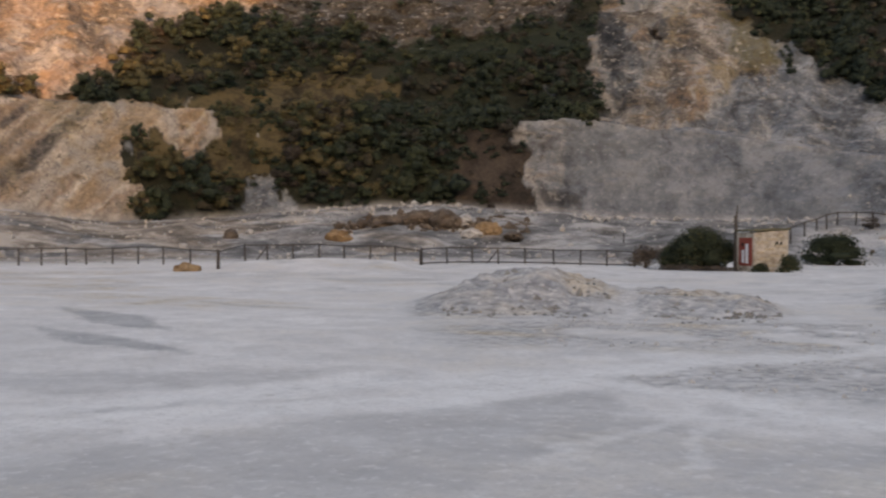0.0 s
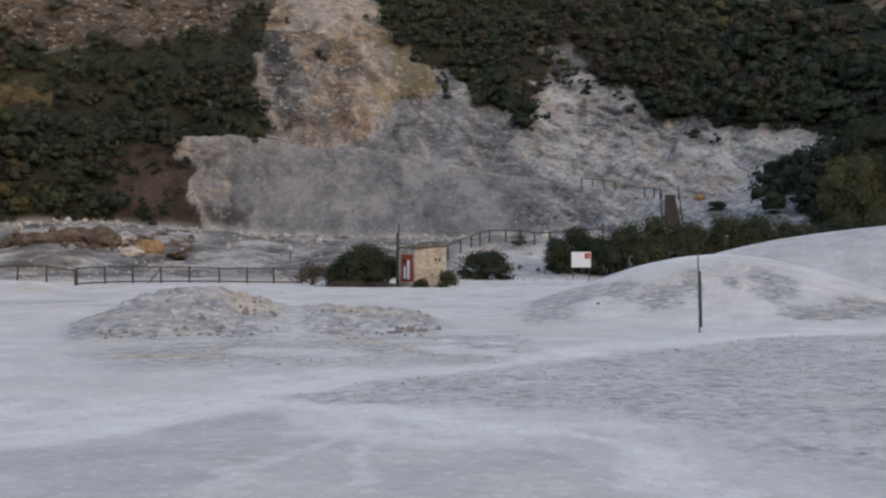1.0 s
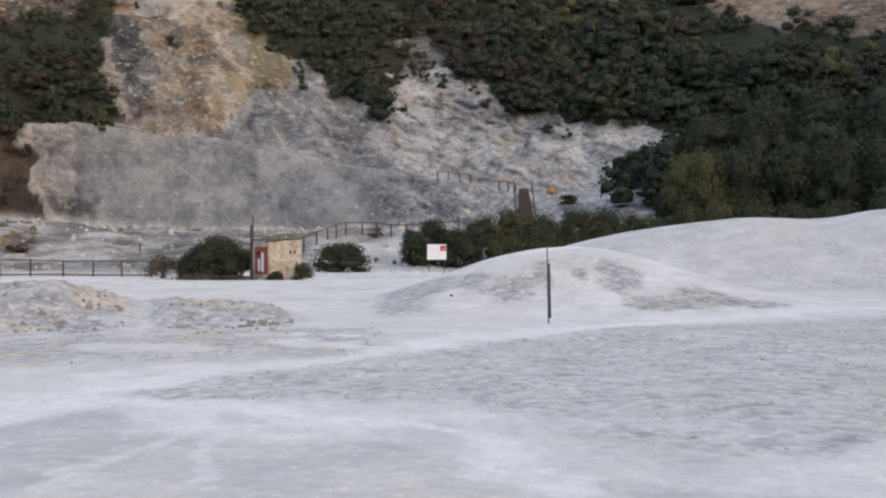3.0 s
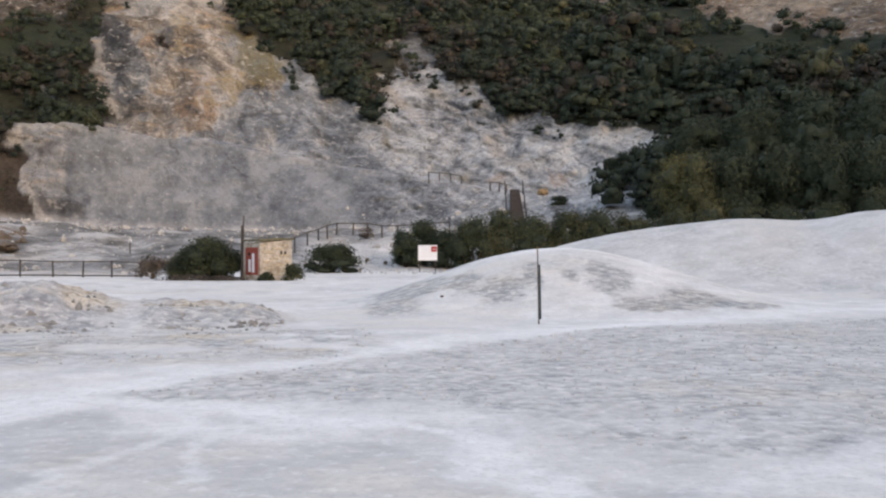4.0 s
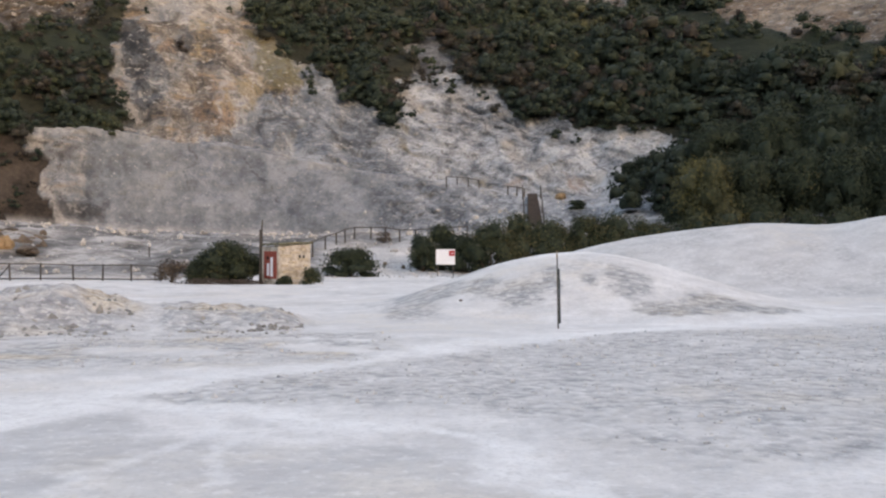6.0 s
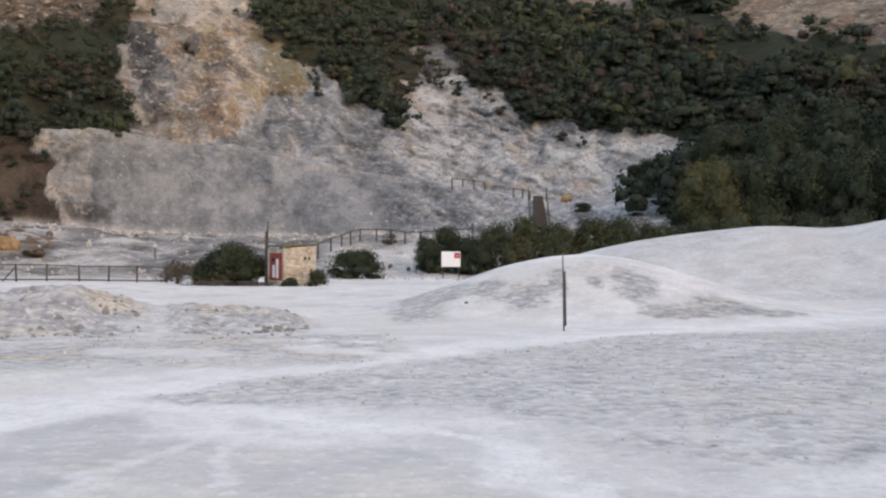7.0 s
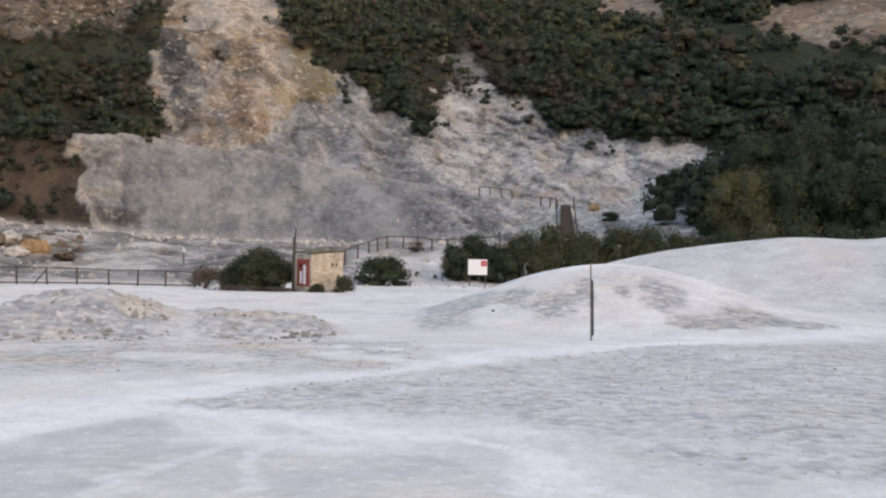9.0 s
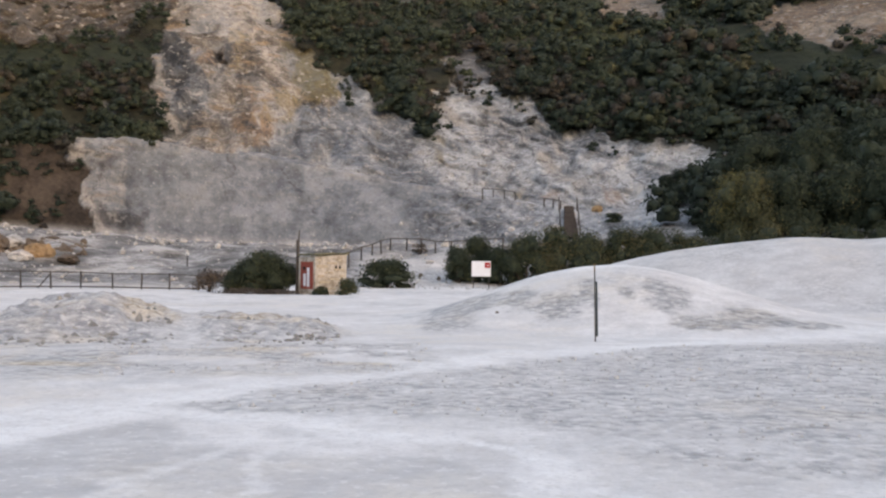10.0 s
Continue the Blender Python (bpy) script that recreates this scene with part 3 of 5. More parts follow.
# crevices and gullies whose shade is painted as dark colour
CREVICE_SHADE = [([(-15.2, 11.6), (-15.1, 10.4), (-15.3, 8.6), (-15.3, 7.2)], 0.15), ([(-1.1, 18.4), (-1.0, 13.8), (-0.8, 10.4)], 0.55), ([(-0.9, 12.6), (0.2, 10.6), (1.4, 9.4)], 0.7), ([(-18.7, 27.2), (-18.0, 26.4), (-17.9, 25.6)], 0.9),
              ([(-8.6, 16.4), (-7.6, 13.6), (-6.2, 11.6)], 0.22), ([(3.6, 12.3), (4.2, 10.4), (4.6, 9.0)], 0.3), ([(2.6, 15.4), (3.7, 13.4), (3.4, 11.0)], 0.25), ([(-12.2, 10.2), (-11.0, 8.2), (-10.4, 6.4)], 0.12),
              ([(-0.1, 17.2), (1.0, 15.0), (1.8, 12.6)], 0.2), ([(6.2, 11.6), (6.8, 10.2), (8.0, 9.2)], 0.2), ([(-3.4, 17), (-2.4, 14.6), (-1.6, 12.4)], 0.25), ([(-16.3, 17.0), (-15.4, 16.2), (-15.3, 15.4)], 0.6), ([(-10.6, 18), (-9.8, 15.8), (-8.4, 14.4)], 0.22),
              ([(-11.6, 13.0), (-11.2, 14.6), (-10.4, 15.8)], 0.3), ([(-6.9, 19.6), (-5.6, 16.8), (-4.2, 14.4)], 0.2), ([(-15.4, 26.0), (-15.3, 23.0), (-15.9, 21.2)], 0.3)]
YELLOW_A = [(-38.4, 17.4), (-36.4, 18.6), (-34.1, 19.8), (-29.8, 17.9), (-29.5, 15.6), (-33, 15.9), (-36, 16.4)]
YELLOW_B = [(-35.2, 5.6), (-35.2, 9.0), (-32.9, 9.3), (-32.5, 6)]
YELLOW_C = [(-45, 15), (-43, 20), (-37, 24), (-36, 21), (-40, 17)]
OLIVE = [[(-12.0, 27.2), (-10.4, 27.4), (-9.4, 23.4), (-9.2, 20.2), (-10.6, 19.4), (-11.8, 22.6)]]


def inside(px, py, outline):
    hit = np.zeros(px.shape, bool)
    for (x0, y0), (x1, y1) in zip(outline, outline[1:] + outline[:1]):
        if y0 == y1:
            continue
        hit ^= ((y0 > py) != (y1 > py)) & (px < (x1 - x0) * (py - y0) / (y1 - y0) + x0)
    return hit


def regions(b, z, up):
    wb = b + (fbm(b * 1.3, z * 0.6, 4, 40) - 0.5) * 1.9
    wz = z + (fbm(b * 1.1, z * 0.5, 4, 41) - 0.5) * 3.2
    rock = inside(wb, wz, ROCK) | inside(wb, wz, UPPER) | inside(wb, wz, LEFT) | inside(wb, wz, OUTCROP) | inside(wb, wz, HIGH) | inside(wb, wz, HIGH_SMALL)
    # pockets of scree among the scrub
    rock |= (fbm(b * 0.9, z * 0.35, 4, 43) > 0.79) & (b < -4)
    warm = inside(wb, wz, OCHRE) * 0.95 + inside(wb, wz, UPPER) * 1.0 + (inside(wb, wz, HIGH) | inside(wb, wz, HIGH_SMALL)) * 0.9 + inside(wb, wz, LEFT) * 0.75
    warm = np.maximum(warm, 0.75 * inside(wb, wz, ROCK) * ease((-19.9 - wb - 0.6 * (wb - b)) / 1.6) * (z < 13.5))
    dry = inside(wb, wz, DRY) * 1.0
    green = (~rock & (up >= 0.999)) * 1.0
    u = np.radians(b) * 100
    nb, nz = b + (wb - b) * 0.35, z + (wz - z) * 0.35
    left = inside(wb, wz, LEFT)
    high = inside(wb, wz, HIGH) | inside(wb, wz, HIGH_SMALL)
    blue = inside(nb, nz, BLUE) * 0.95 + inside(nb, nz, BLUE_DARK) * 0.5
    for line, wide in SLATE:
        blue = np.maximum(blue, 0.9 * ease(1.4 - along(b * 2 + (wb - b) * 0.5, z + (wz - z) * 0.3, [(p[0] * 2, p[1]) for p in line]) / wide))
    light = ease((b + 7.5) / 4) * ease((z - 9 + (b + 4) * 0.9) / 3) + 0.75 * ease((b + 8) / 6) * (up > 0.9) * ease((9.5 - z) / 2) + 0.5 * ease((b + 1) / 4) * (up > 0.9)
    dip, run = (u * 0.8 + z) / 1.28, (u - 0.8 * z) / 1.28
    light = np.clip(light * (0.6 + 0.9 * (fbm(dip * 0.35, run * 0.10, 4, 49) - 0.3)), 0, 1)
    cream = np.zeros(np.shape(b))
    for line, wide in CREAM:
        gap = along(b * 2 + (wb - b) * 0.8, z + (wz - z) * 0.45, [(p[0] * 2, p[1]) for p in line])
        cream = np.maximum(cream, ease(1.35 - gap / wide) * ease((fbm(u * 0.9, z * 0.6, 4, 54) - 0.22) * 4))
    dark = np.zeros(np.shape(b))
    for line, wide in CREVICE_SHADE:
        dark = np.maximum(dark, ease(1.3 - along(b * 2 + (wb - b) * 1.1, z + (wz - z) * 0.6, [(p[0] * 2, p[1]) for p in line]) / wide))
    soften = lambda shapes: np.clip(sum(inside(wb + o, wz + q, shape) / 4.0 for shape in shapes for o, q in ((0.12, 0.2), (-0.12, -0.2), (0.15, -0.25), (-0.15, 0.25))), 0, 1)
    olive, rust, gold, hollow_shade = soften(OLIVE), soften(RUST), soften(GOLD), soften(HOLLOW_SHADE)
    tawny = ease((fbm((u - z * 1.1) * 0.30, (z + u) * 0.10, 4, 57) - 0.46) * 6)
    # tawny rock; on the upper left it also paints in the low sun's orange
    rust = np.maximum(rust, tawny * np.maximum(0.3 * left, np.maximum(0.7 * high, 0.9 * inside(wb, wz, UPPER) * ease((-36 - b) / 4))))
    gold = np.maximum(gold, 0.6 * left * ease((fbm(u * 0.25, z * 0.25, 4, 58) - 0.55) * 6))
    smooth = sum(inside(wb + o, nz + q, SMOOTH) / 9.0 for o in (-0.8, 0.0, 0.8) for q in (-0.5, 0.0, 0.5)) * (up < 2.1)
    tone = 0.5 + 1.1 * (fbm(u * 0.16 + z * 0.10, z * 0.16, 5, 50) - 0.5) + 1.3 * (fbm(dip * 0.55, run * 0.11, 5, 51) - 0.5) * (b > -10)
    tone = tone + 1.2 * (fbm(u * 0.55, z * 0.12, 4, 56) - 0.5) * (b < -10) + 0.5 * (ridged(u * 0.35, z * 0.6, 4, 52) - 0.55) * (1 - smooth) + left * 0.9 * (fbm((u - z * 1.1) * 0.35, (z + u) * 0.05, 4, 53) - 0.42)
    bare = inside(wb, wz, BARE) * 1.0
    grass = (inside(wb, wz, GRASS) | inside(wb, wz, GRASS_HIGH)) * 1.0
    light = np.maximum(light, 0.30 * left)
    blocky = np.maximum(inside(wb, wz, UPPER) * ease((b + 43) / 4), high * 0.6)
    # brown rock; on the upper wall its shadows are in this darkening too
    brown = np.maximum(inside(wb, wz, BROWN) * 0.35, np.maximum(1.0 * inside(wb, wz, UPPER) * ease((b + 40) / 5), np.maximum(0.82 * high, 0.75 * inside(wb, wz, SPIKE))))
    # the hollows' painted shade goes through the same dark multiply
    brown = np.maximum(brown, 0.8 * hollow_shade)
    return {"rock": rock * 1.0, "warm": np.clip(warm, 0, 1), "dry": dry, "green": green, "blue": blue, "light": light, "brown": brown, "bare": bare, "grass": grass,
            "cream": cream * rock * (1 - 0.5 * inside(nb, nz, BLUE_DARK)), "olive": olive, "rust": rust * rock, "gold": gold * rock, "smooth": smooth * 1.0, "pale_cliff": left * 1.0, "strata": np.clip(0.5 + 1.7 * (fbm((u - z * 0.9) * 0.26, (z + u) * 0.035, 4, 46) - 0.48), 0, 1), "blocky": blocky * 1.0,
            "tone": np.clip(tone, 0, 1), "dark": dark * rock}


# stains on the floor: outlines and lines in plan
GRAVEL = [(-4.0, 11.8), (-3.6, 13.2), (-2.5, 14.8), (0.0, 17.6), (3.4, 22.2), (11.1, 25.4), (22, 30), (22, 16), (6.0, 9.6), (4.0, 9.2), (2.8, 8.4), (1.6, 8.3), (0.9, 10.4), (0.0, 11.4), (-2, 11.4)]
SLAB = [(-6.6, 5.3), (-6.2, 6.8), (-5.4, 8.1), (-3.8, 11.0), (-3.2, 10.2), (-2.4, 9.2), (0.0, 9.0), (1.5, 7.4), (5, 6), (4, 3), (-6, 3)]
SLAB_LEFT = [(-6.6, 5.3), (-6.2, 6.8), (-5.4, 8.1), (-3.8, 11.0), (-3.2, 10.2), (-2.9, 8.5), (-3.2, 6), (-4.5, 3)]
BANDS = [([(-8.6, 6.6), (-7.7, 7.7), (-7.2, 9.4), (-6.5, 10.0), (-6.6, 9.0), (-7.4, 7.4)], 0.75),
         ([(-19.5, 17.6), (-15.7, 16.4), (-12.6, 14.0), (-15.2, 14.6)], 1.0),
         ([(-16.0, 13.7), (-12.6, 12.8), (-9.8, 11.3), (-12.7, 11.7)], 1.0),
         ([(-18.5, 20.7), (-15.1, 20.0), (-13.0, 19.6), (-15.1, 19.4)], 0.7),
         ([(-11.5, 8.6), (-8.7, 9.8), (-7.3, 11.3), (-7.2, 9.9), (-9.0, 7.6)], 0.42),
         ([(-9.5, 16.6), (-7.4, 16.8), (-5.4, 17.0), (-5.6, 16.0), (-8.6, 15.8)], 0.55),
         ([(-23, 33), (-19, 35), (-17, 33), (-20, 31.5)], 0.5)]
VEINS = [([(-3.9, 11.5), (-3.0, 11.0), (-1.7, 10.3), (-0.6, 10.0), (0.0, 9.5), (0.5, 8.2), (0.7, 7.2)], 0.24),
         ([(-3.0, 10.7), (-2.6, 9.2), (-2.7, 8.4), (-2.9, 7.4)], 0.13), ([(-2.1, 10.0), (-1.9, 8.7), (-1.8, 7.2)], 0.12),
         ([(-4.4, 12.6), (-3.1, 14.1), (-2.0, 15.5), (0.1, 18.8), (3.5, 23.0), (7.5, 25.5), (13, 29.2), (20, 33)], 0.5),
         ([(-8.7, 7.0), (-7.6, 8.1), (-6.7, 9.9), (-5.4, 11.2), (-4.1, 12.5)], 0.35),
         ([(-7.6, 6.4), (-6.8, 7.6), (-6.1, 8.6), (-5.2, 9.9), (-4.4, 11.6)], 0.55)]
DUNE_SPOTS = [(4.5, 29.5, 0.75, 0.9), (2.4, 29.8, 0.3, 0.8), (1.4, 28.9, 0.9, 0.7), (0.3, 30.2, 0.7, 0.9), (3.4, 29.6, 0.35, 0.4), (5.0, 26.8, 1.1, 0.5),
              (6.7, 27.8, 1.0, 0.5), (7.8, 27.2, 0.9, 0.5), (-0.9, 31.0, 0.9, 1.4), (6.2, 27.0, 1.2, 0.5)]


def soft_inside(x, y, outline, reach, seed, times=6):
    total = 0
    for k in range(times):
        s = reach * (0.35 + 0.65 * k / (times - 1))
        total = total + inside(x + (fbm(x * 0.9, y * 0.9, 5, seed + k) - 0.5) * s, y + (fbm(x * 0.9, y * 0.9, 5, seed + 20 + k) - 0.5) * s, outline)
    return total / times


def span(v, lo, hi, edge):
    return ease((v - lo) / edge) * ease((hi - v) / edge)


def along(x, y, line):
    best = np.full(x.shape, 1e9)
    for (x0, y0), (x1, y1) in zip(line, line[1:]):
        dx, dy = x1 - x0, y1 - y0
        k = np.clip(((x - x0) * dx + (y - y0) * dy) / (dx * dx + dy * dy), 0, 1)
        best = np.minimum(best, (x - x0 - k * dx) ** 2 + (y - y0 - k * dy) ** 2)
    return np.sqrt(best)


def floor_marks(b, r, x, y):
    wx = x + (fbm(x * 0.9, y * 0.9, 5, 60) - 0.5) * 1.6
    wy = y + (fbm(x * 0.9, y * 0.9, 5, 61) - 0.5) * 1.6
    grey = np.maximum(soft_inside(x, y, GRAVEL, 4.0, 300) * 1.0, soft_inside(x, y, SLAB, 1.2, 360) * 0.25)
    slate = np.maximum(soft_inside(x, y, SLAB_LEFT, 1.0, 400, 6) * 0.46, soft_inside(x, y, SLAB, 0.8, 410, 4) * 0.22)
    for outline, depth in BANDS:
        slate = np.maximum(slate, soft_inside(x, y, outline, 1.1 if depth > 0.5 else 1.6, 420, 5) * depth)
    bright = np.zeros(x.shape)
    for line, wide in VEINS:
        gap = along(x + (wx - x) * 0.75, y + (wy - y) * 0.75, line)
        bright = np.maximum(bright, (0.4 if wide < 0.2 else 0.7) * ease(1.3 - gap / (wide * (0.7 + 0.9 * fbm(x * 2.0, y * 2.0, 4, 59)))))
    grey = grey * (1 - 0.9 * bright)
    lump = fbm(x * 0.8, y * 0.8, 5, 62)
    mound = span(r + 3.0 * (lump - 0.5), 20.6, 27.8, 2.4) * span(b + 3 * (lump - 0.5), -30, -7.8, 3.0) * ease((lump - 0.04) * 5)
    skirt = span(r, 14.5, 23.5, 3.0) * span(b, -30, -2, 5) * ease((fbm(x * 0.7, y * 0.8, 5, 63) - 0.36) * 6)
    tan = np.maximum(mound * 0.8, skirt * 0.85) * ease((fbm(x * 0.6, y * 0.6, 4, 64) - 0.38) * 6)
    grey = np.maximum(grey, np.maximum(mound * 1.55 * (1 - 0.6 * span(b + 4 * (lump - 0.5), -19.0, -16.0, 1.5)), skirt * 1.1))
    flank = ease((-22.8 - b) / 2) * span(r + 2.4 * (lump - 0.5), 20.8, 27.4, 2.0) * span(b, -30, -8, 2.0)
    grey = np.maximum(grey, flank * 2.0)
    for sx, sy, ax, ay in DUNE_SPOTS:
        q = ((x - sx) / ax) ** 2 + ((y - sy) / (ay * 1.9)) ** 2 + (fbm(x * 1.4, y * 1.4, 4, 65) - 0.5) * 2.2
        grey = np.maximum(grey, ease((1.15 - q) * 1.4) * 1.5)
        tan = np.maximum(tan, ease((1.1 - q) * 1.6) * 0.3 * (sx > 4.8))
    # shading of the dune's left flank, put in as grey colour
    toe = ease((2.2 - np.abs(b + 3.2)) / 1.5) * span(r, 25, 37, 2.0)
    grey = np.maximum(grey, toe * 1.25)
    back = (r > 30) * ease((fbm(x * 0.5, y * 0.4, 5, 67) - 0.53) * 9) * 0.55
    tan = np.maximum(tan, 0.30 * ease((fbm(x * 0.3, y * 0.3, 4, 68) - 0.5) * 5))
    tan = np.maximum(tan, 0.8 * ease((-24 - b) / 8) * span(r, 20, 54, 6) * ease((fbm(x * 0.12, y * 0.3, 4, 69) - 0.45) * 6))
    # front crest paler and dune behind greyer, so the edge between them shows
    ridge = span(r + 0.8 * (lump - 0.5), 32.4, 36.0, 1.2) * ease((x - 1.0) / 2) * ease((11.5 - x) / 2)
    bright = np.maximum(bright, 0.8 * ridge)
    back = back * (1 - ridge)
    slate = np.maximum(slate, 0.42 * ease((r - 36.5) / 2) * ease((b - 4) / 3) * ease((60 - r) / 6))
    return np.maximum(grey, back), tan * (1 - 0.6 * flank), bright, slate * (1 - 0.8 * bright)


# ---------- the land itself ----------
FINE = np.arange(-57.0, 27.0, 0.105)
BEARINGS = np.concatenate([FINE, np.arange(27.0, 303.0, 2.0)])
BEARINGS = np.where(BEARINGS > 180, BEARINGS - 360, BEARINGS)


def sheet(name, rows, material, attributes):
    """rows: x, y, z grids over bearings (columns) and distance (rows)."""
    X, Y, Z = rows
    nr, nc = X.shape
    me = bpy.data.meshes.new(name)
    me.vertices.add(nr * nc)
    me.vertices.foreach_set("co", np.stack([X, Y, Z], -1).astype(np.float32).ravel())
    i = np.arange(nr * nc).reshape(nr, nc)
    j = np.roll(i, -1, 1)
    quads = np.stack([i[:-1], j[:-1], j[1:], i[1:]], -1).reshape(-1, 4)[:, ::-1]
    n = len(quads)
    me.loops.add(n * 4)
    me.polygons.add(n)
    me.loops.foreach_set("vertex_index", quads.astype(np.int32).ravel())
    me.polygons.foreach_set("loop_start", np.arange(0, n * 4, 4, dtype=np.int32))
    me.polygons.foreach_set("use_smooth", np.ones(n, bool))
    me.update(calc_edges=True)
    for key, v in attributes.items():
        me.attributes.new(key, "FLOAT", "POINT").data.foreach_set("value", np.ascontiguousarray(v, np.float32).ravel())
    me.materials.append(material)
    return new(name, me)


def build_land():
    b = BEARINGS[None, :]
    foot = wall_foot(b)
    near = [0.0, 1, 2, 3, 4, 5, 5.6]
    while near[-1] < 68:
        near.append(near[-1] + min(near[-1] ** 2 * 0.0011 / 1.75 + 0.01, 0.22))
    r = np.concatenate([np.array(near)[:, None] * np.ones_like(b), 68 + (foot - 1.5 - 68) * np.linspace(0, 1, 42)[1:, None]])
    bb = b * np.ones_like(r)
    z, up = land(bb, r)
    x, y = r * np.sin(np.radians(bb)), r * np.cos(np.radians(bb))
    grey, tan, bright, slate = floor_marks(bb, r, x, y)
    clod_grain = fbm(x * 3.2, y * 2.6, 4, 70)
    z = z + (clod_grain - 0.5) * (0.02 + 0.012 * grey * ease((r - 7) / 6) * ease((30 - r) / 3))
    clod = span(r, 21.6, 28.0, 2.4) * span(bb, -29.6, -8.2, 3.5)
    z = z + clod * ((ridged(x * 0.62, y * 0.62, 5, 74) - 0.5) * 0.44 + (fbm(x * 1.6, y * 1.6, 4, 75) - 0.5) * 0.22)
    rise = np.clip(up, 0, 1)
    lumps = fbm(x * 0.35, y * 0.30, 5, 71) - 0.5
    z = z + ease(rise * 3) * ease((foot - r) / 4) * lumps * 0.9
    grey = np.maximum(grey, ease(rise * 5) * (0.55 + 0.45 * ease((fbm(x * 0.25, y * 0.5, 4, 72) - 0.36) * 5)))
    tan = np.maximum(tan, ease(rise * 4) * ease((fbm(x * 0.2, y * 0.3, 3, 73) - 0.5 + 0.25 * ease((-36 - bb) / 5)) * 6) * ease((-20 - bb) / 6))
    ground = sheet("ground", (x, y, z), M_FLOOR, {"grey": grey, "tan": tan, "bright": bright, "slate": slate, "clod": clod_grain, "apron": ease(rise * 5) * (1 - 0.75 * ease((bb + 9) / 2) * ease((0.5 - bb) / 2) * ease((86 - r) / 6))})
    tagged(ground, "pale crusted crater floor with grey stains, mounds and dunes", "ground", kind="structure")

    steps = np.concatenate([np.linspace(-2.0, 0, 9)[:-1], np.linspace(0, FACE, 70)[:-1], np.linspace(FACE, FACE + BENCH, 16)[:-1],
                            FACE + BENCH + np.linspace(0, 46, 190)[:-1], FACE + BENCH + 46 + np.linspace(0, 1, 26) ** 2 * 500])
    r = foot + steps[:, None]
    bb = b * np.ones_like(r)
    z, up = land(bb, r)
    marks = regions(bb, z, up)
    rock = marks.pop("rock")
    u, v = np.radians(bb) * 100, z + (r - foot) * 0.6
    on = ease((r - foot + 1.0) / 1.5)
    crag = (ridged(u * 0.13, v * 0.13, 5, 80) - 0.55) * 2.6 + (ridged(u * 1.1, v * 0.9, 3, 87) - 0.5) * 0.6 + (ridged(u * 0.5, v * 0.4, 4, 81) - 0.5) * 0.9 + (fbm(u * 2.2, v * 2.2, 3, 82) - 0.5) * 0.45
    lower = (up < 2.0) * 1.0
    smooth_face = marks["smooth"] * lower
    dip, run = (u * 0.8 + v) / 1.28, (u - 0.8 * v) / 1.28
    level = span(bb, 2.3, 5.0, 0.5) * ease((foot + 9 - r) / 2)
    on = on * (1 - level)
    amp = rock * (1 - 0.72 * smooth_face) * knots(up, (0, 0.5), (1, 0.5), (2, 0.2), (2.6, 0.35), (3, 1.0)) * (1 - 0.65 * ease((bb + 14) / 4))
    soft = (fbm(u * 0.12, v * 0.12, 4, 83) - 0.5) * 2.4
    z = z + on * (amp * crag + (1 - rock) * soft * ease((up - 1.2) / 1.5))
    # gullies that run down the spur and the right-hand scree
    flute = np.abs(np.sin(u * 0.55 + 2.2 * fbm(u * 0.2, v * 0.06, 3, 84)))
    z = z - on * rock * (1 - smooth_face) * flute ** 3 * 0.25 * ease((up - 1.9) / 1.0)
    slabs = (ridged(dip * 0.42, run * 0.07, 4, 91) - 0.5) * 1.9 * ease((bb + 9) / 3) * ease((12 - bb) / 2) * (0.2 + 0.8 * ease((up - 1.7) / 0.8))
    blocks = (np.floor(fbm(u * 0.5, v * 0.6, 4, 92) * 7) / 7 - 0.5) * 3.0 * marks["blocky"] * (bb < 0)
    ribs = slabs + blocks + (1 - 0.7 * ease((bb + 9) / 4)) * (ridged(u * 0.22 + 0.5 * fbm(u * 0.1, v * 0.1, 3, 88), v * 0.05, 4, 89) - 0.5) * 3.4 * ease((up - 2.0) / 0.9)
    rr = r + on * rock * ((fbm(u * 0.8, v * 0.8, 4, 85) - 0.5) * (1.3 - 0.7 * smooth_face) + ribs * (1 - smooth_face)) * ease((r - foot) / 2) * ease((foot + 70 - r) / 10)
    ledge = ease((up - 1.85) / 0.15) * ease((2.75 - up) / 0.3) * rock * (bb > -24) * ease((fbm(u * 0.35, v * 0.35, 3, 86) - 0.3) * 6)
    apron = np.maximum(ease((foot + 0.6 - r) / 1.0), 0.4 * ledge)
    x, y = rr * np.sin(np.radians(bb)), rr * np.cos(np.radians(bb))
    z = np.where(r < foot - 1.2, z - 0.25, z)
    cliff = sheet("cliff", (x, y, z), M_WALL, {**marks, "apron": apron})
    tagged(cliff, "steep crater wall of grey and ochre rock between scrub", "cliff", kind="structure")


def ground_at(b, r):
    z, _ = land(np.array([float(b)]), np.array([float(r)]))
    return float(z[0])


def spot(b, r, lift=0.0):
    return (r * math.sin(radians(b)), r * math.cos(radians(b)), ground_at(b, r) + lift)


build_land()
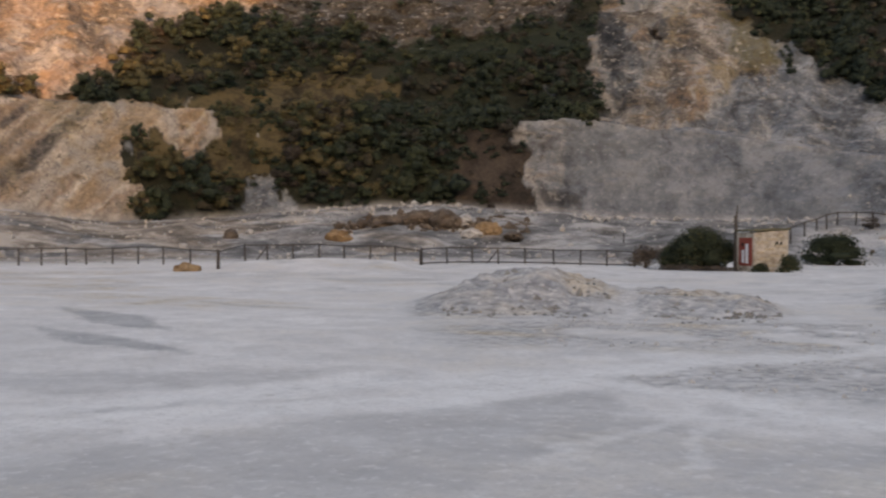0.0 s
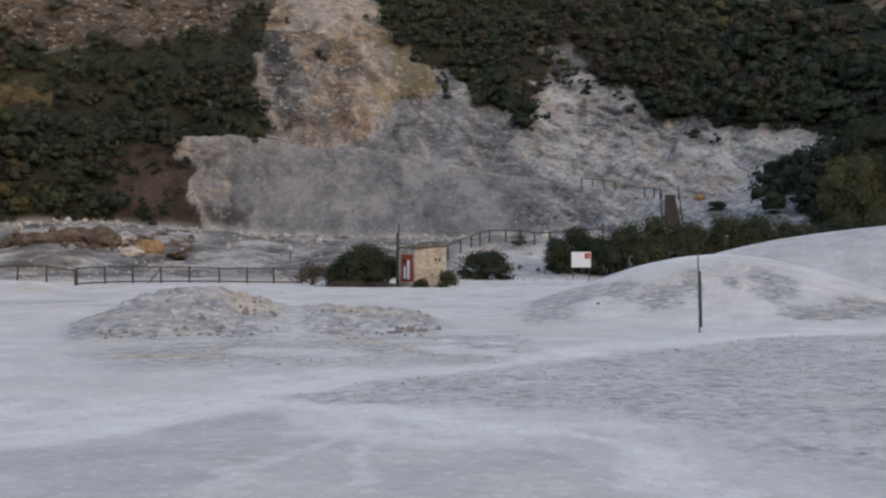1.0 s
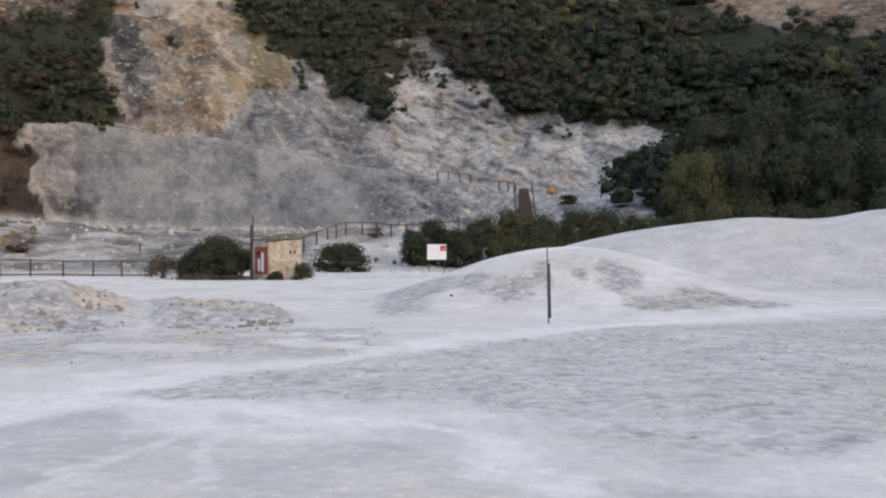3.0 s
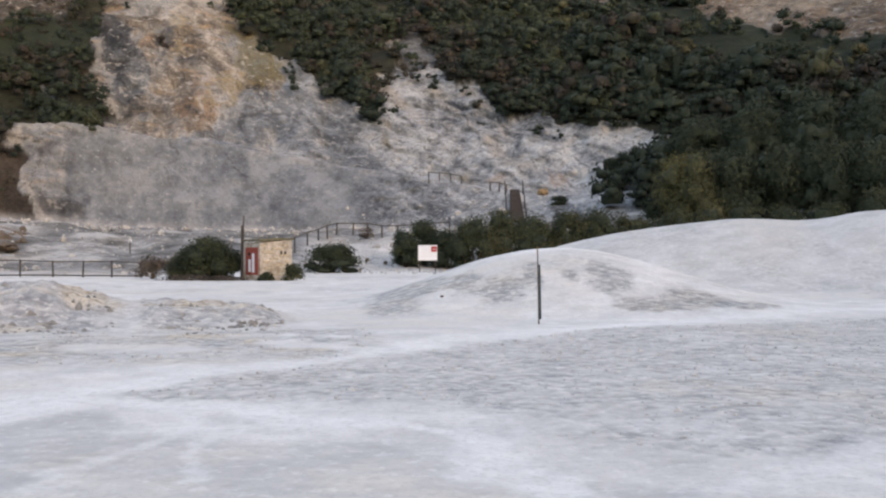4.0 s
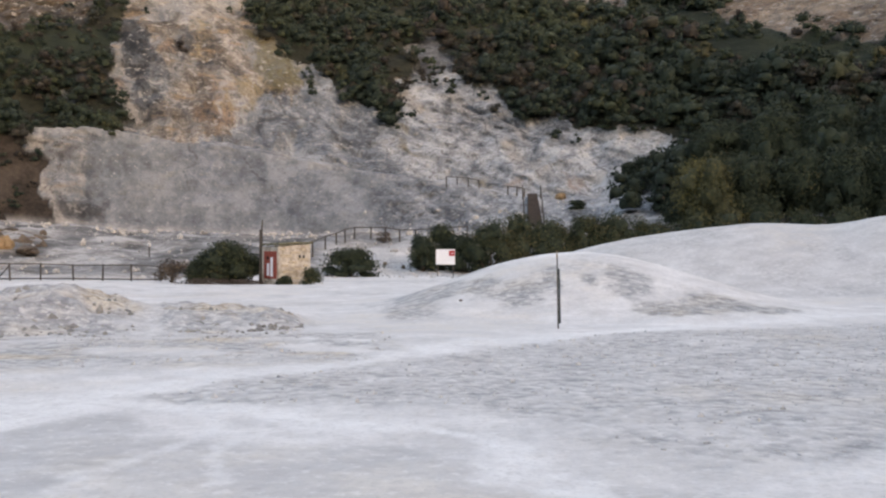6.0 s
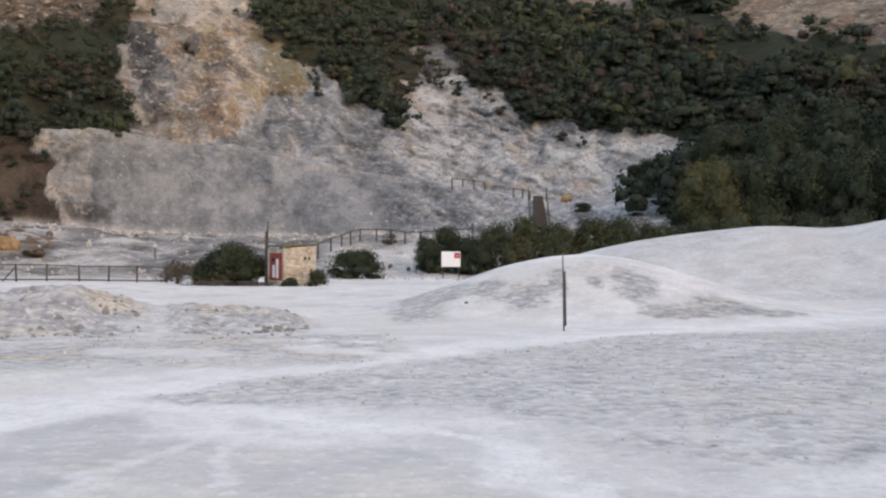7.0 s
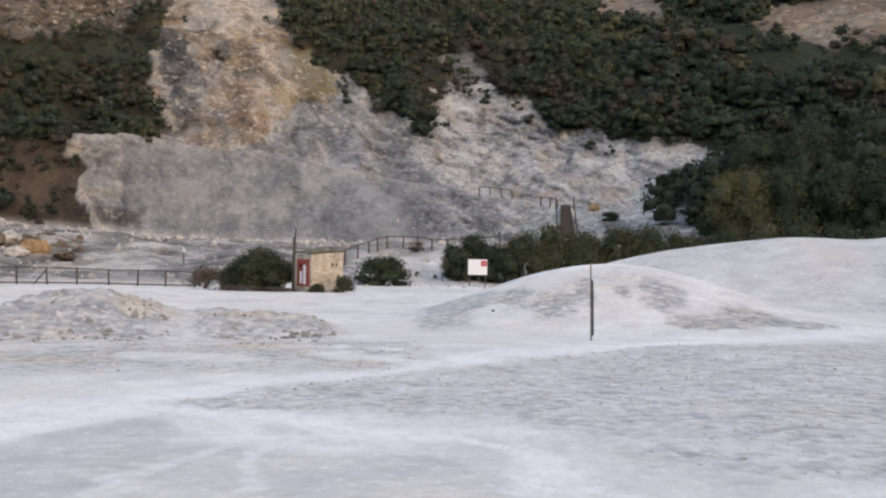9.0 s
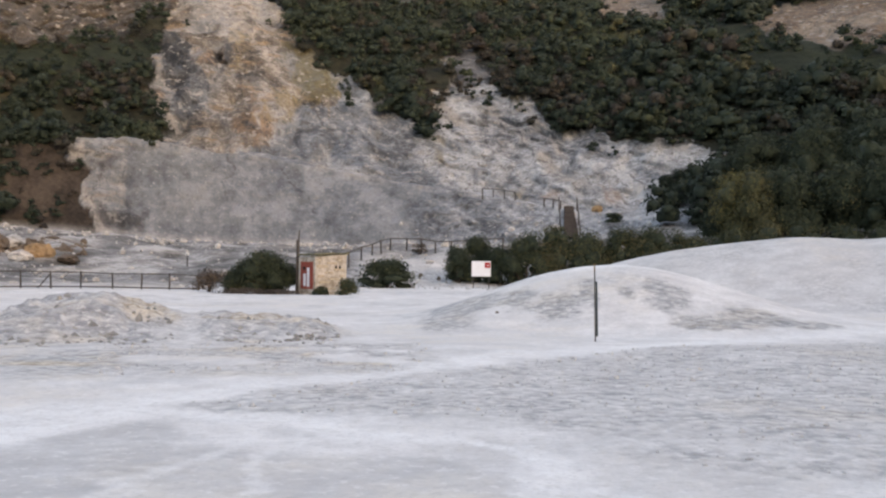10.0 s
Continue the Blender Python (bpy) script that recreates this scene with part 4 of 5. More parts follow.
# ---------- plants ----------
def leaves(rng, lumps, count, size):
    """Leaf quads over a set of lumps (centre, radius): vertices of count quads, and each one's lump."""
    c = np.array([l[0] for l in lumps], float)
    s = np.array([l[1] for l in lumps], float)
    w = (s[:, 0] * s[:, 2]) ** 1.0
    pick = rng.choice(len(c), count, p=w / w.sum())
    d = rng.normal(size=(count, 3))
    d /= np.linalg.norm(d, axis=1)[:, None]
    d[:, 2] = np.where(d[:, 2] < -0.55, -d[:, 2], d[:, 2])
    p = c[pick] + d * s[pick] * (0.66 + 0.62 * rng.beta(2.2, 2.2, count))[:, None]
    n = d + rng.normal(size=(count, 3)) * 0.36
    n /= np.linalg.norm(n, axis=1)[:, None]
    a = np.cross(n, rng.normal(size=(count, 3)))
    a /= np.linalg.norm(a, axis=1)[:, None]
    e = np.cross(n, a)
    k = (size * rng.uniform(0.55, 1.35, count))[:, None]
    a, e = a * k, e * k * 0.6
    return np.stack([p - a, p - e * 0.9 + n * k * 0.15, p + a, p + e * 0.9 + n * k * 0.15], 1).reshape(-1, 3), pick


def dome(n):
    """A rounded clump without its underside: unit vertices and quads."""
    index, verts, quads = {}, [], []
    def at(p):
        key = tuple(round(q, 4) for q in p)
        if key not in index:
            index[key] = len(verts)
            verts.append(Vector(p).normalized()[:])
        return index[key]
    lines = [math.tan(math.pi / 4 * (2 * i / n - 1)) for i in range(n + 1)]
    for i in range(n):
        for j in range(n):
            for face in (lambda u, v: (u, v, 1), lambda u, v: (1, u, v), lambda u, v: (-1, -u, v), lambda u, v: (-u, 1, v), lambda u, v: (u, -1, v)):
                quads.append([at(face(lines[i + a], lines[j + b])) for a, b in ((0, 0), (1, 0), (1, 1), (0, 1))])
    return np.array(verts), np.array(quads)


DOMES = {n: dome(n) for n in (2, 3)}


def foliage(rng, lumps, count, size, fine=2, tone=0.0, uneven=0.0, core=0.66):
    """Leaves in clumps round inner masses, whose dark tone is a bush's inner shade put into colour: vertices, quads and
    tone of each vertex.
    """
    unit, quads = DOMES[fine]
    vs, qs, ts, start = [], [], [], 0
    shade = np.clip(tone + rng.normal(size=len(lumps)) * uneven, 0, 1)
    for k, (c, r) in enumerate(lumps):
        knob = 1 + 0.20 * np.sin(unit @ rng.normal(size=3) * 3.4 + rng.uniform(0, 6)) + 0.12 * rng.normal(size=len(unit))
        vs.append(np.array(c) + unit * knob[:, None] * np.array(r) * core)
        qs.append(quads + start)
        # cores keep under a third of the tone: inner shade as colour
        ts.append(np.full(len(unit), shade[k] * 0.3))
        start += len(unit)
    v, pick = leaves(rng, lumps, count, size)
    vs.append(v)
    qs.append(np.arange(len(v)).reshape(-1, 4) + start)
    ts.append(np.repeat(np.clip(shade[pick] + rng.normal(size=count) * 0.10, 0, 1), 4))
    return np.concatenate(vs), np.concatenate(qs), np.concatenate(ts)


def quad_mesh(name, v, quads, material, tone, species=None):
    n = len(quads)
    me = bpy.data.meshes.new(name)
    me.vertices.add(len(v))
    me.vertices.foreach_set("co", np.ascontiguousarray(v, np.float32).ravel())
    me.loops.add(n * 4)
    me.polygons.add(n)
    me.loops.foreach_set("vertex_index", np.ascontiguousarray(quads, np.int32).ravel())
    me.polygons.foreach_set("loop_start", np.arange(0, n * 4, 4, dtype=np.int32))
    me.polygons.foreach_set("use_smooth", np.ones(n, bool))
    me.update(calc_edges=True)
    me.attributes.new("tone", "FLOAT", "POINT").data.foreach_set("value", np.ascontiguousarray(tone, np.float32))
    if species is not None:
        me.attributes.new("kind", "FLOAT", "POINT").data.foreach_set("value", np.ascontiguousarray(species, np.float32))
    me.materials.append(material)
    return me


def lumps_for(rng, wide, deep, high, count, base=0.15):
    out = []
    for _ in range(count):
        h = rng.uniform(base, 1.0)
        a, q = rng.uniform(0, 2 * math.pi), math.sqrt(rng.uniform(0, 1)) * (0.86 - 0.5 * h * h)
        k = rng.uniform(0.24, 0.42)
        out.append(((math.cos(a) * q * wide / 2, math.sin(a) * q * deep / 2, high * h * 0.82), (wide * k / 1.5, deep * k / 1.5, high * k * 0.62)))
    return out


def limb(bm, p, q, r0, r1, sides=6):
    p, q = Vector(p), Vector(q)
    way = (q - p)
    turn = way.to_track_quat("Z", "Y").to_matrix().to_4x4()
    bmesh.ops.create_cone(bm, cap_ends=True, segments=sides, radius1=r0, radius2=r1, depth=way.length,
                          matrix=Matrix.Translation((p + q) / 2) @ turn)


def part(name, bm, material, parent, label="", smooth=False):
    me = bpy.data.meshes.new(name)
    bm.to_mesh(me)
    bm.free()
    if smooth:
        me.polygons.foreach_set("use_smooth", np.ones(len(me.polygons), bool))
    me.materials.append(material)
    ob = new(name, me)
    ob.parent = parent
    return tagged(ob, label)


def thing(name, place, turn, label, category, group=""):
    e = new(name)
    e.matrix_basis = pose(*place, 0, 0, turn)
    e.empty_display_size = 0.2
    return tagged(e, label, category, group)


def plant(name, b, r, wide, deep, high, label, category, material, seed, count=900, size=0.11, tone=0.3, lumps=14, base=0.1, group="", lift=0.0):
    """A bush or small tree: stems under a ragged crown of leaves."""
    rng = np.random.default_rng(seed)
    top = thing(name, spot(b, r, lift - 0.05), -b, label, category, group)
    ls = lumps_for(rng, wide, deep, high, int(lumps * 1.7), base)
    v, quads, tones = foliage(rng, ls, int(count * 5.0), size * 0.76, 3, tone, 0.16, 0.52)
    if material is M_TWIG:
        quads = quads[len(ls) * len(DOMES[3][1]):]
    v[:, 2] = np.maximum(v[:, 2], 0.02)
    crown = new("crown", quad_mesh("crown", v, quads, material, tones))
    crown.parent = top
    bm = bmesh.new()
    for k in range(min(6, lumps)):
        c = ls[k][0]
        limb(bm, (c[0] * 0.12, c[1] * 0.12, -0.15), (c[0] * 0.5, c[1] * 0.5, c[2] * 0.55), 0.025 * high, 0.016 * high)
        limb(bm, (c[0] * 0.5, c[1] * 0.5, c[2] * 0.55), c, 0.016 * high, 0.006 * high)
    part("trunk" if category == "tree" else "stem", bm, M_BARK, top)
    return top


def scrub():
    """The scrub that covers the crater's wall."""
    rng = np.random.default_rng(11)
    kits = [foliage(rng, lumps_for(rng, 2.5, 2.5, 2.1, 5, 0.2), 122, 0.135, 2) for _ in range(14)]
    n = 10400
    b = rng.uniform(-56, 26, n)
    step_up = rng.uniform(0, 1, n) ** 0.85 * np.where(b > -5, 84, 60)
    step_up = np.where(rng.uniform(0, 1, n) < 0.22, rng.uniform(0, FACE + BENCH, n), step_up)
    extra = np.arange(n) < 700
    b, step_up = np.where(extra, rng.uniform(-7, 11, n), b), np.where(extra, rng.uniform(10, 27, n), step_up)
    foot = wall_foot(b)
    r = foot + step_up
    z, up = land(b, r)
    marks = regions(b, z, up)
    rock, dry, green, bare, grass = (marks[k] for k in ("rock", "dry", "green", "bare", "grass"))
    u, v = np.radians(b) * 100, z + (r - foot) * 0.6
    chance = rng.uniform(0, 1, n)
    meadow = inside(b, z, GRASS_HIGH)
    keep = (green > 0.5) & ((bare < 0.5) | (chance < 0.25 + 0.6 * ease((-24.0 - b) / 2.5))) & ((grass < 0.5) | (chance < 0.95)) & (~meadow | (chance < 0.40)) & ((dry < 0.6) | (chance < 0.7))
    keep |= (rock > 0.5) & (up > 2.9) & (r > foot + 18) & (chance < 0.03) & (b < 12)
    keep |= inside(b, z, [(-4.4, 19.5), (-4.4, 24), (0.4, 24.5), (0.2, 21), (-1.6, 20.5)]) & (chance < 0.7)
    brush = inside(b, z, BRUSH)
    heath = inside(b, z, HEATH)
    patch = fbm(b * 0.5, z * 0.25, 3, 90)
    yellow = inside(b, z, YELLOW_A) | inside(b, z, YELLOW_B) | inside(b, z, YELLOW_C)
    lush = ease((b + 3) / 4) * ease((z - 19) / 5)
    z = z + (fbm(u * 0.12, v * 0.12, 4, 83) - 0.5) * 2.4 * (green > 0.5) * ease((up - 1.2) / 1.5)
    out, faces, tones, kinds, start = [], [], [], [], 0
    for i in np.nonzero(keep)[0]:
        k, quads, _ = kits[rng.integers(len(kits))]
        s = rng.uniform(0.55, 1.25) * (1.3 if b[i] > 8 else 1.0) * (1.5 if rng.uniform() < (0.2 if b[i] > -4 else 0.08) else 1.0)
        s *= (0.55 if dry[i] > 0.6 or bare[i] > 0.5 else 1.0) * (0.62 if grass[i] > 0.5 or meadow[i] else 1.0) * (0.7 if rock[i] > 0.5 else 1.0)
        a = rng.uniform(0, 2 * math.pi)
        c, d = math.cos(a) * s, math.sin(a) * s
        p = np.stack([k[:, 0] * c - k[:, 1] * d + r[i] * math.sin(radians(b[i])), k[:, 0] * d + k[:, 1] * c + r[i] * math.cos(radians(b[i])),
                      k[:, 2] * s * rng.uniform(0.75, 1.2) + z[i] - 0.35], -1)
        out.append(p)
        faces.append(quads + start)
        start += len(p)
        t = np.clip((patch[i] - 0.40) * (2.4 if b[i] < -29 else 1.6) + rng.normal() * 0.12 + 0.42 * (b[i] < -30) * (rng.uniform() < 0.35) + 0.5 * dry[i] + 0.40 * yellow[i] + 0.25 * brush[i] + 0.22 * lush[i], 0, 1)
        tones.append(np.full(len(p), t))
        brown = 0.6 if brush[i] or heath[i] else 0.22 if b[i] < -12 else 0.10
        kinds.append(np.full(len(p), rng.uniform(0.5, 1.0) if dry[i] < 0.6 and not yellow[i] and rng.uniform() < brown else 0.0))
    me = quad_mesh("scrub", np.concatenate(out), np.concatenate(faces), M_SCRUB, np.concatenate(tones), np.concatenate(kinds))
    tagged(new("scrub", me), "dense dark green scrub covering the crater wall", "scrub", kind="stuff")


scrub()

plant("bush", -13.45, 53.0, 3.1, 2.2, 2.15, "rounded dark green bush beside the stone hut", "bush", M_BUSH, 21, 1500, 0.085, 0.50, 20)
plant("bush", -12.2, 53.6, 2.0, 1.5, 1.75, "dark green bush behind the tall pole", "bush", M_BUSH, 22, 700, 0.08, 0.42, 12)
plant("dry_shrub", -16.0, 55.5, 2.4, 1.6, 1.25, "bare reddish brown shrub by the fence", "shrub", M_TWIG, 23, 500, 0.07, 0.5, 14, 0.25)
plant("dry_shrub", -14.9, 54.5, 1.4, 1.2, 1.1, "bare brown shrub beside the dark bush", "shrub", M_TWIG, 24, 350, 0.06, 0.2, 10, 0.2)
plant("bush", -14.55, 53.2, 1.9, 1.4, 1.25, "low dark bush beside the rounded one", "bush", M_BUSH, 30, 620, 0.08, 0.48, 11)
plant("dry_grass", -14.3, 52.0, 2.6, 0.7, 0.34, "low dry brown growth below the bushes", "grass", M_TWIG, 31, 260, 0.06, 0.2, 14, 0.0)
plant("dry_grass", -12.3, 51.9, 2.2, 0.6, 0.30, "low dry brown growth below the bushes", "grass", M_TWIG, 32, 240, 0.06, 0.2, 14, 0.0)
plant("bush", -10.15, 50.9, 1.0, 0.6, 0.62, "low green bush at the hut's wall", "bush", M_BUSH, 25, 320, 0.06, 0.5, 8)
plant("bush", -8.7, 51.1, 1.15, 0.7, 0.92, "low olive bush at the hut's corner", "bush", M_BUSH, 26, 360, 0.06, 0.7, 9)
plant("bush", -6.5, 64.5, 3.9, 2.0, 1.85, "low dark bush beside the pale path", "bush", M_BUSH, 27, 1100, 0.09, 0.40, 18)
for k, (b, r, w, h, s) in enumerate([(-2.5, 71, 1.8, 2.2, 0), (-1.4, 72, 2.2, 2.5, 0), (-0.2, 71, 2.4, 2.2, 0), (1.2, 70, 2.6, 2.9, 0.4), (2.8, 71, 3.0, 3.1, 0.5),
                                     (4.6, 71, 3.0, 3.1, 0.5), (6.4, 72, 2.6, 2.9, 0.45), (8.0, 72, 2.8, 2.8, 0.4), (9.6, 73, 2.6, 2.6, 0.5)]):
    plant("bush", b, r, w * 1.25, 2.6, h * 1.28, "dense green bush in the row behind the dune", "bush", M_BUSH, 40 + k, 1000, 0.10, 0.36 + s * 0.8, 16, 0.1, "bushes behind the dune")
for k, (b, h) in enumerate([(10.4, 3.2), (12.2, 3.5), (14.0, 3.7), (15.9, 3.8), (18.0, 3.7), (20.1, 3.9), (22.4, 4.3), (24.4, 4.4)]):
    plant("bush", b, 71.5, 3.4, 2.6, h, "olive green bush fringing the pale dune", "bush", M_BUSH, 80 + k, 900, 0.10, 0.62, 14, 0.1, "bushes behind the dune")
for k, (b, r, w, h, mat, tone) in enumerate([(12.9, 76.5, 4.6, 6.0, M_OLIVE, 0.62), (11.9, 80, 3.2, 3.6, M_BUSH, 0.3), (15.2, 79, 4.6, 5.4, M_BUSH, 0.45), (17.6, 79, 5.0, 5.6, M_BUSH, 0.5),
                                             (20.2, 78, 5.0, 5.8, M_BUSH, 0.3), (22.6, 77, 5.0, 5.4, M_BUSH, 0.4), (25.0, 77, 5.0, 5.8, M_BUSH, 0.3),
                                             (13.6, 90, 5.0, 6.0, M_BUSH, 0.2), (16.6, 89, 5.6, 6.4, M_BUSH, 0.25), (19.4, 88, 5.6, 6.4, M_BUSH, 0.1), (22.4, 87, 5.6, 6.8, M_BUSH, 0.2),
                                             (12.6, 93, 3.2, 4.2, M_BUSH, 0.15), (9.9, 98, 3.4, 2.9, M_SCRUB, 0.1), (9.0, 97.2, 2.6, 1.6, M_SCRUB, 0.1), (8.9, 98.6, 2.0, 1.7, M_SCRUB, 0.1)]):
    thin = 0.22 if mat is M_SCRUB else 1.0
    what = "olive green leafy tree standing before darker trees" if mat is M_OLIVE else "dense dark green tree at the crater wall's foot"
    plant("tree", b, r, w, w, h, what, "tree", mat, 60 + k, int(2200 * thin), 0.13, tone, 26 if thin == 1.0 else 9, 0.15, "trees at the crater wall")


# ---------- built things ----------
def box(bm, size, m):
    return bmesh.ops.create_cube(bm, size=1.0, matrix=m @ Matrix.Diagonal((*size, 1)))


def bevelled(size, m, edge=0.01):
    bm = bmesh.new()
    box(bm, size, m)
    bmesh.ops.bevel(bm, geom=bm.edges[:], offset=edge, segments=1, affect="EDGES")
    return bm


def ragged(bm, amount, scale, seed):
    for v in bm.verts:
        n = noise.noise_vector(v.co * scale + Vector((seed, 0, 0)))
        v.co += n * amount


def hut():
    side, high, thick = 1.78, 1.95, 0.16
    b, r, turn = -10.46, 51.4, 28.0
    corner = Vector(spot(b, r))
    top = thing("stone_hut", corner, b * -1 + 0 + turn, "small roofless-looking hut of worn ochre plastered stone", "hut")
    # the corner nearest stands at the origin; one wall runs along +x, one along the other way, +y
    def wall(name, x0, y0, x1, y1, seed, height_a, height_b):
        bm = bmesh.new()
        nx = 14
        way = Vector((x1 - x0, y1 - y0, 0))
        out = Vector((-way.y, way.x, 0)).normalized() * thick
        rows = 12
        grid = {}
        for i in range(nx + 1):
            h = height_a + (height_b - height_a) * i / nx + 0.05 * noise.noise(Vector((i * 0.6, seed, 0)))
            for j in range(rows + 1):
                for k in (0, 1):
                    p = Vector((x0, y0, 0)) + way * (i / nx) + out * k + Vector((0, 0, -0.1 + (h + 0.1) * j / rows))
                    if 0 < i < nx:
                        p += out.normalized() * 0.03 * noise.noise(p * 3.0 + Vector((seed, 0, 0)))
                    grid[i, j, k] = bm.verts.new(p)
        for i in range(nx):
            for j in range(rows):
                bm.faces.new([grid[i, j, 0], grid[i + 1, j, 0], grid[i + 1, j + 1, 0], grid[i, j + 1, 0]])
                bm.faces.new([grid[i, j, 1], grid[i, j + 1, 1], grid[i + 1, j + 1, 1], grid[i + 1, j, 1]])
            bm.faces.new([grid[i, rows, 0], grid[i + 1, rows, 0], grid[i + 1, rows, 1], grid[i, rows, 1]])
        for j in range(rows):
            bm.faces.new([grid[0, j, 0], grid[0, j + 1, 0], grid[0, j + 1, 1], grid[0, j, 1]])
            bm.faces.new([grid[nx, j, 0], grid[nx, j, 1], grid[nx, j + 1, 1], grid[nx, j + 1, 0]])
        bmesh.ops.recalc_face_normals(bm, faces=bm.faces[:])
        return part(name, bm, M_PLASTER, top)
    front = wall("wall", 0, 0, side, 0, 3, 1.86, 2.02)
    wall("wall", 0, side, 0, 0.002, 5, 1.84, 1.86)
    wall("wall", side - 0.002, 0.17, side - 0.002, side, 7, 2.0, 2.0)
    wall("wall", side - 0.17, side - 0.17, 0.17, side - 0.17, 9, 2.0, 1.84)
    # blocks that show through the plaster
    rng = random.Random(4)
    block = bpy.data.meshes.new("block")
    bm = bevelled((0.26, 0.06, 0.15), pose(0, 0, 0), 0.02)
    bm.to_mesh(block)
    bm.free()
    block.materials.append(M_STONE)
    for k in range(22):
        ob = new("block", block)
        ob.parent = front
        row = k % 11
        ob.matrix_basis = pose(0.2 + 1.45 * ((k * 0.381) % 1.0), -0.012, 0.12 + row * 0.16, 0, 0, 0) @ Matrix.Diagonal((rng.uniform(0.5, 1.5), 1, rng.uniform(0.6, 1.05), 1))
    # vents: no holes, near-black blocks stand for the dark inside
    for x in (1.18, 1.40):
        bm = bevelled((0.09, 0.06, 0.17), pose(x, -0.012, 1.36), 0.012)
        part("vent", bm, M_DARK, front, "small vent, its dark inside drawn as a near-black block")
    bm = bmesh.new()
    bmesh.ops.create_grid(bm, x_segments=12, y_segments=12, size=0.5)
    for v in bm.verts:
        v.co = Vector(((v.co.x + 0.5) * (side + 0.16) - 0.08, (v.co.y + 0.5) * (side + 0.16) - 0.08, 1.93 + 0.08 * (v.co.x + 0.5) + 0.05 * noise.noise(v.co * 9)))
    got = bmesh.ops.extrude_face_region(bm, geom=bm.faces[:])
    bmesh.ops.translate(bm, verts=[g for g in got["geom"] if isinstance(g, bmesh.types.BMVert)], vec=(0, 0, 0.09))
    bmesh.ops.recalc_face_normals(bm, faces=bm.faces[:])
    part("roof", bm, M_ROOF, top, "mossy broken flat roof slab")
    # painted board on the narrow side
    board = part("board", bevelled((0.03, 1.3, 1.36), pose(-0.02, 0.82, 0.95), 0.008), M_RED, top, "faded red painted board")
    for y, z, h in ((1.02, 0.72, 0.62), (0.64, 0.86, 0.95)):
        part("bar", bevelled((0.012, 0.26, h), pose(-0.042, y, z), 0.003), M_WHITE, board, "white painted bar")
    part("bar", bevelled((0.012, 0.22, 0.16), pose(-0.042, 1.06, 1.30), 0.003), M_DARK, board, "dark painted bar")


hut()


def tall_pole():
    top = thing("utility_pole", spot(-11.42, 53.0), 0, "dark weathered wooden pole beside the hut", "pole")
    bm = bmesh.new()
    limb(bm, (0, 0, -0.2), (0.02, 0, 2.75), 0.10, 0.085, 10)
    part("shaft", bm, M_TIMBER, top)
    bm = bmesh.new()
    limb(bm, (0.03, 0, 2.4), (0.09, 0, 3.25), 0.05, 0.035, 8)
    part("pipe", bm, M_TIMBER, top, "thin dark pipe above the shaft")


tall_pole()


def notice():
    b, r = -1.26, 66.0
    top = thing("notice_board", spot(b, r), -b, "white notice board with a red square on two posts", "sign")
    base = top.location.z
    part("panel", bevelled((1.22, 0.03, 0.98), pose(0, 0, 1.235 - base), 0.006), M_WHITE, top, "white painted panel")
    part("emblem", bevelled((0.36, 0.012, 0.34), pose(0.40, -0.022, 1.47 - base), 0.003), M_CRIMSON, top, "crimson printed square")
    part("bar", bevelled((0.16, 0.006, 0.04), pose(0.42, -0.032, 1.46 - base), 0.002), M_WHITE, top, "pale printed bar")
    for x in (-0.5, 0.5):
        part("post", bevelled((0.06, 0.06, 1.75 - base), pose(x, 0.05, (1.75 - base) / 2 - 0.15), 0.008), M_TIMBER, top)


notice()


def marker():
    top = thing("marker_post", spot(4.93, 23.6), 0, "thin weathered marker post with a green metal stake", "post")
    bm = bmesh.new()
    limb(bm, (0, 0, -0.2), (-0.035, 0, 1.70), 0.017, 0.013, 8)
    part("post", bm, M_RUSTY, top, "thin brown wooden post")
    bm = bmesh.new()
    limb(bm, (0.030, -0.045, 0.12), (0.004, -0.045, 1.36), 0.022, 0.019, 8)
    part("stake", bm, M_STAKE, top, "dark green metal stake")
    bm = bmesh.new()
    limb(bm, (-0.0335, 0, 1.60), (-0.037, 0, 1.76), 0.0165, 0.0155, 8)
    part("tip", bm, M_BOULDER, top, "faded orange painted tip")


marker()


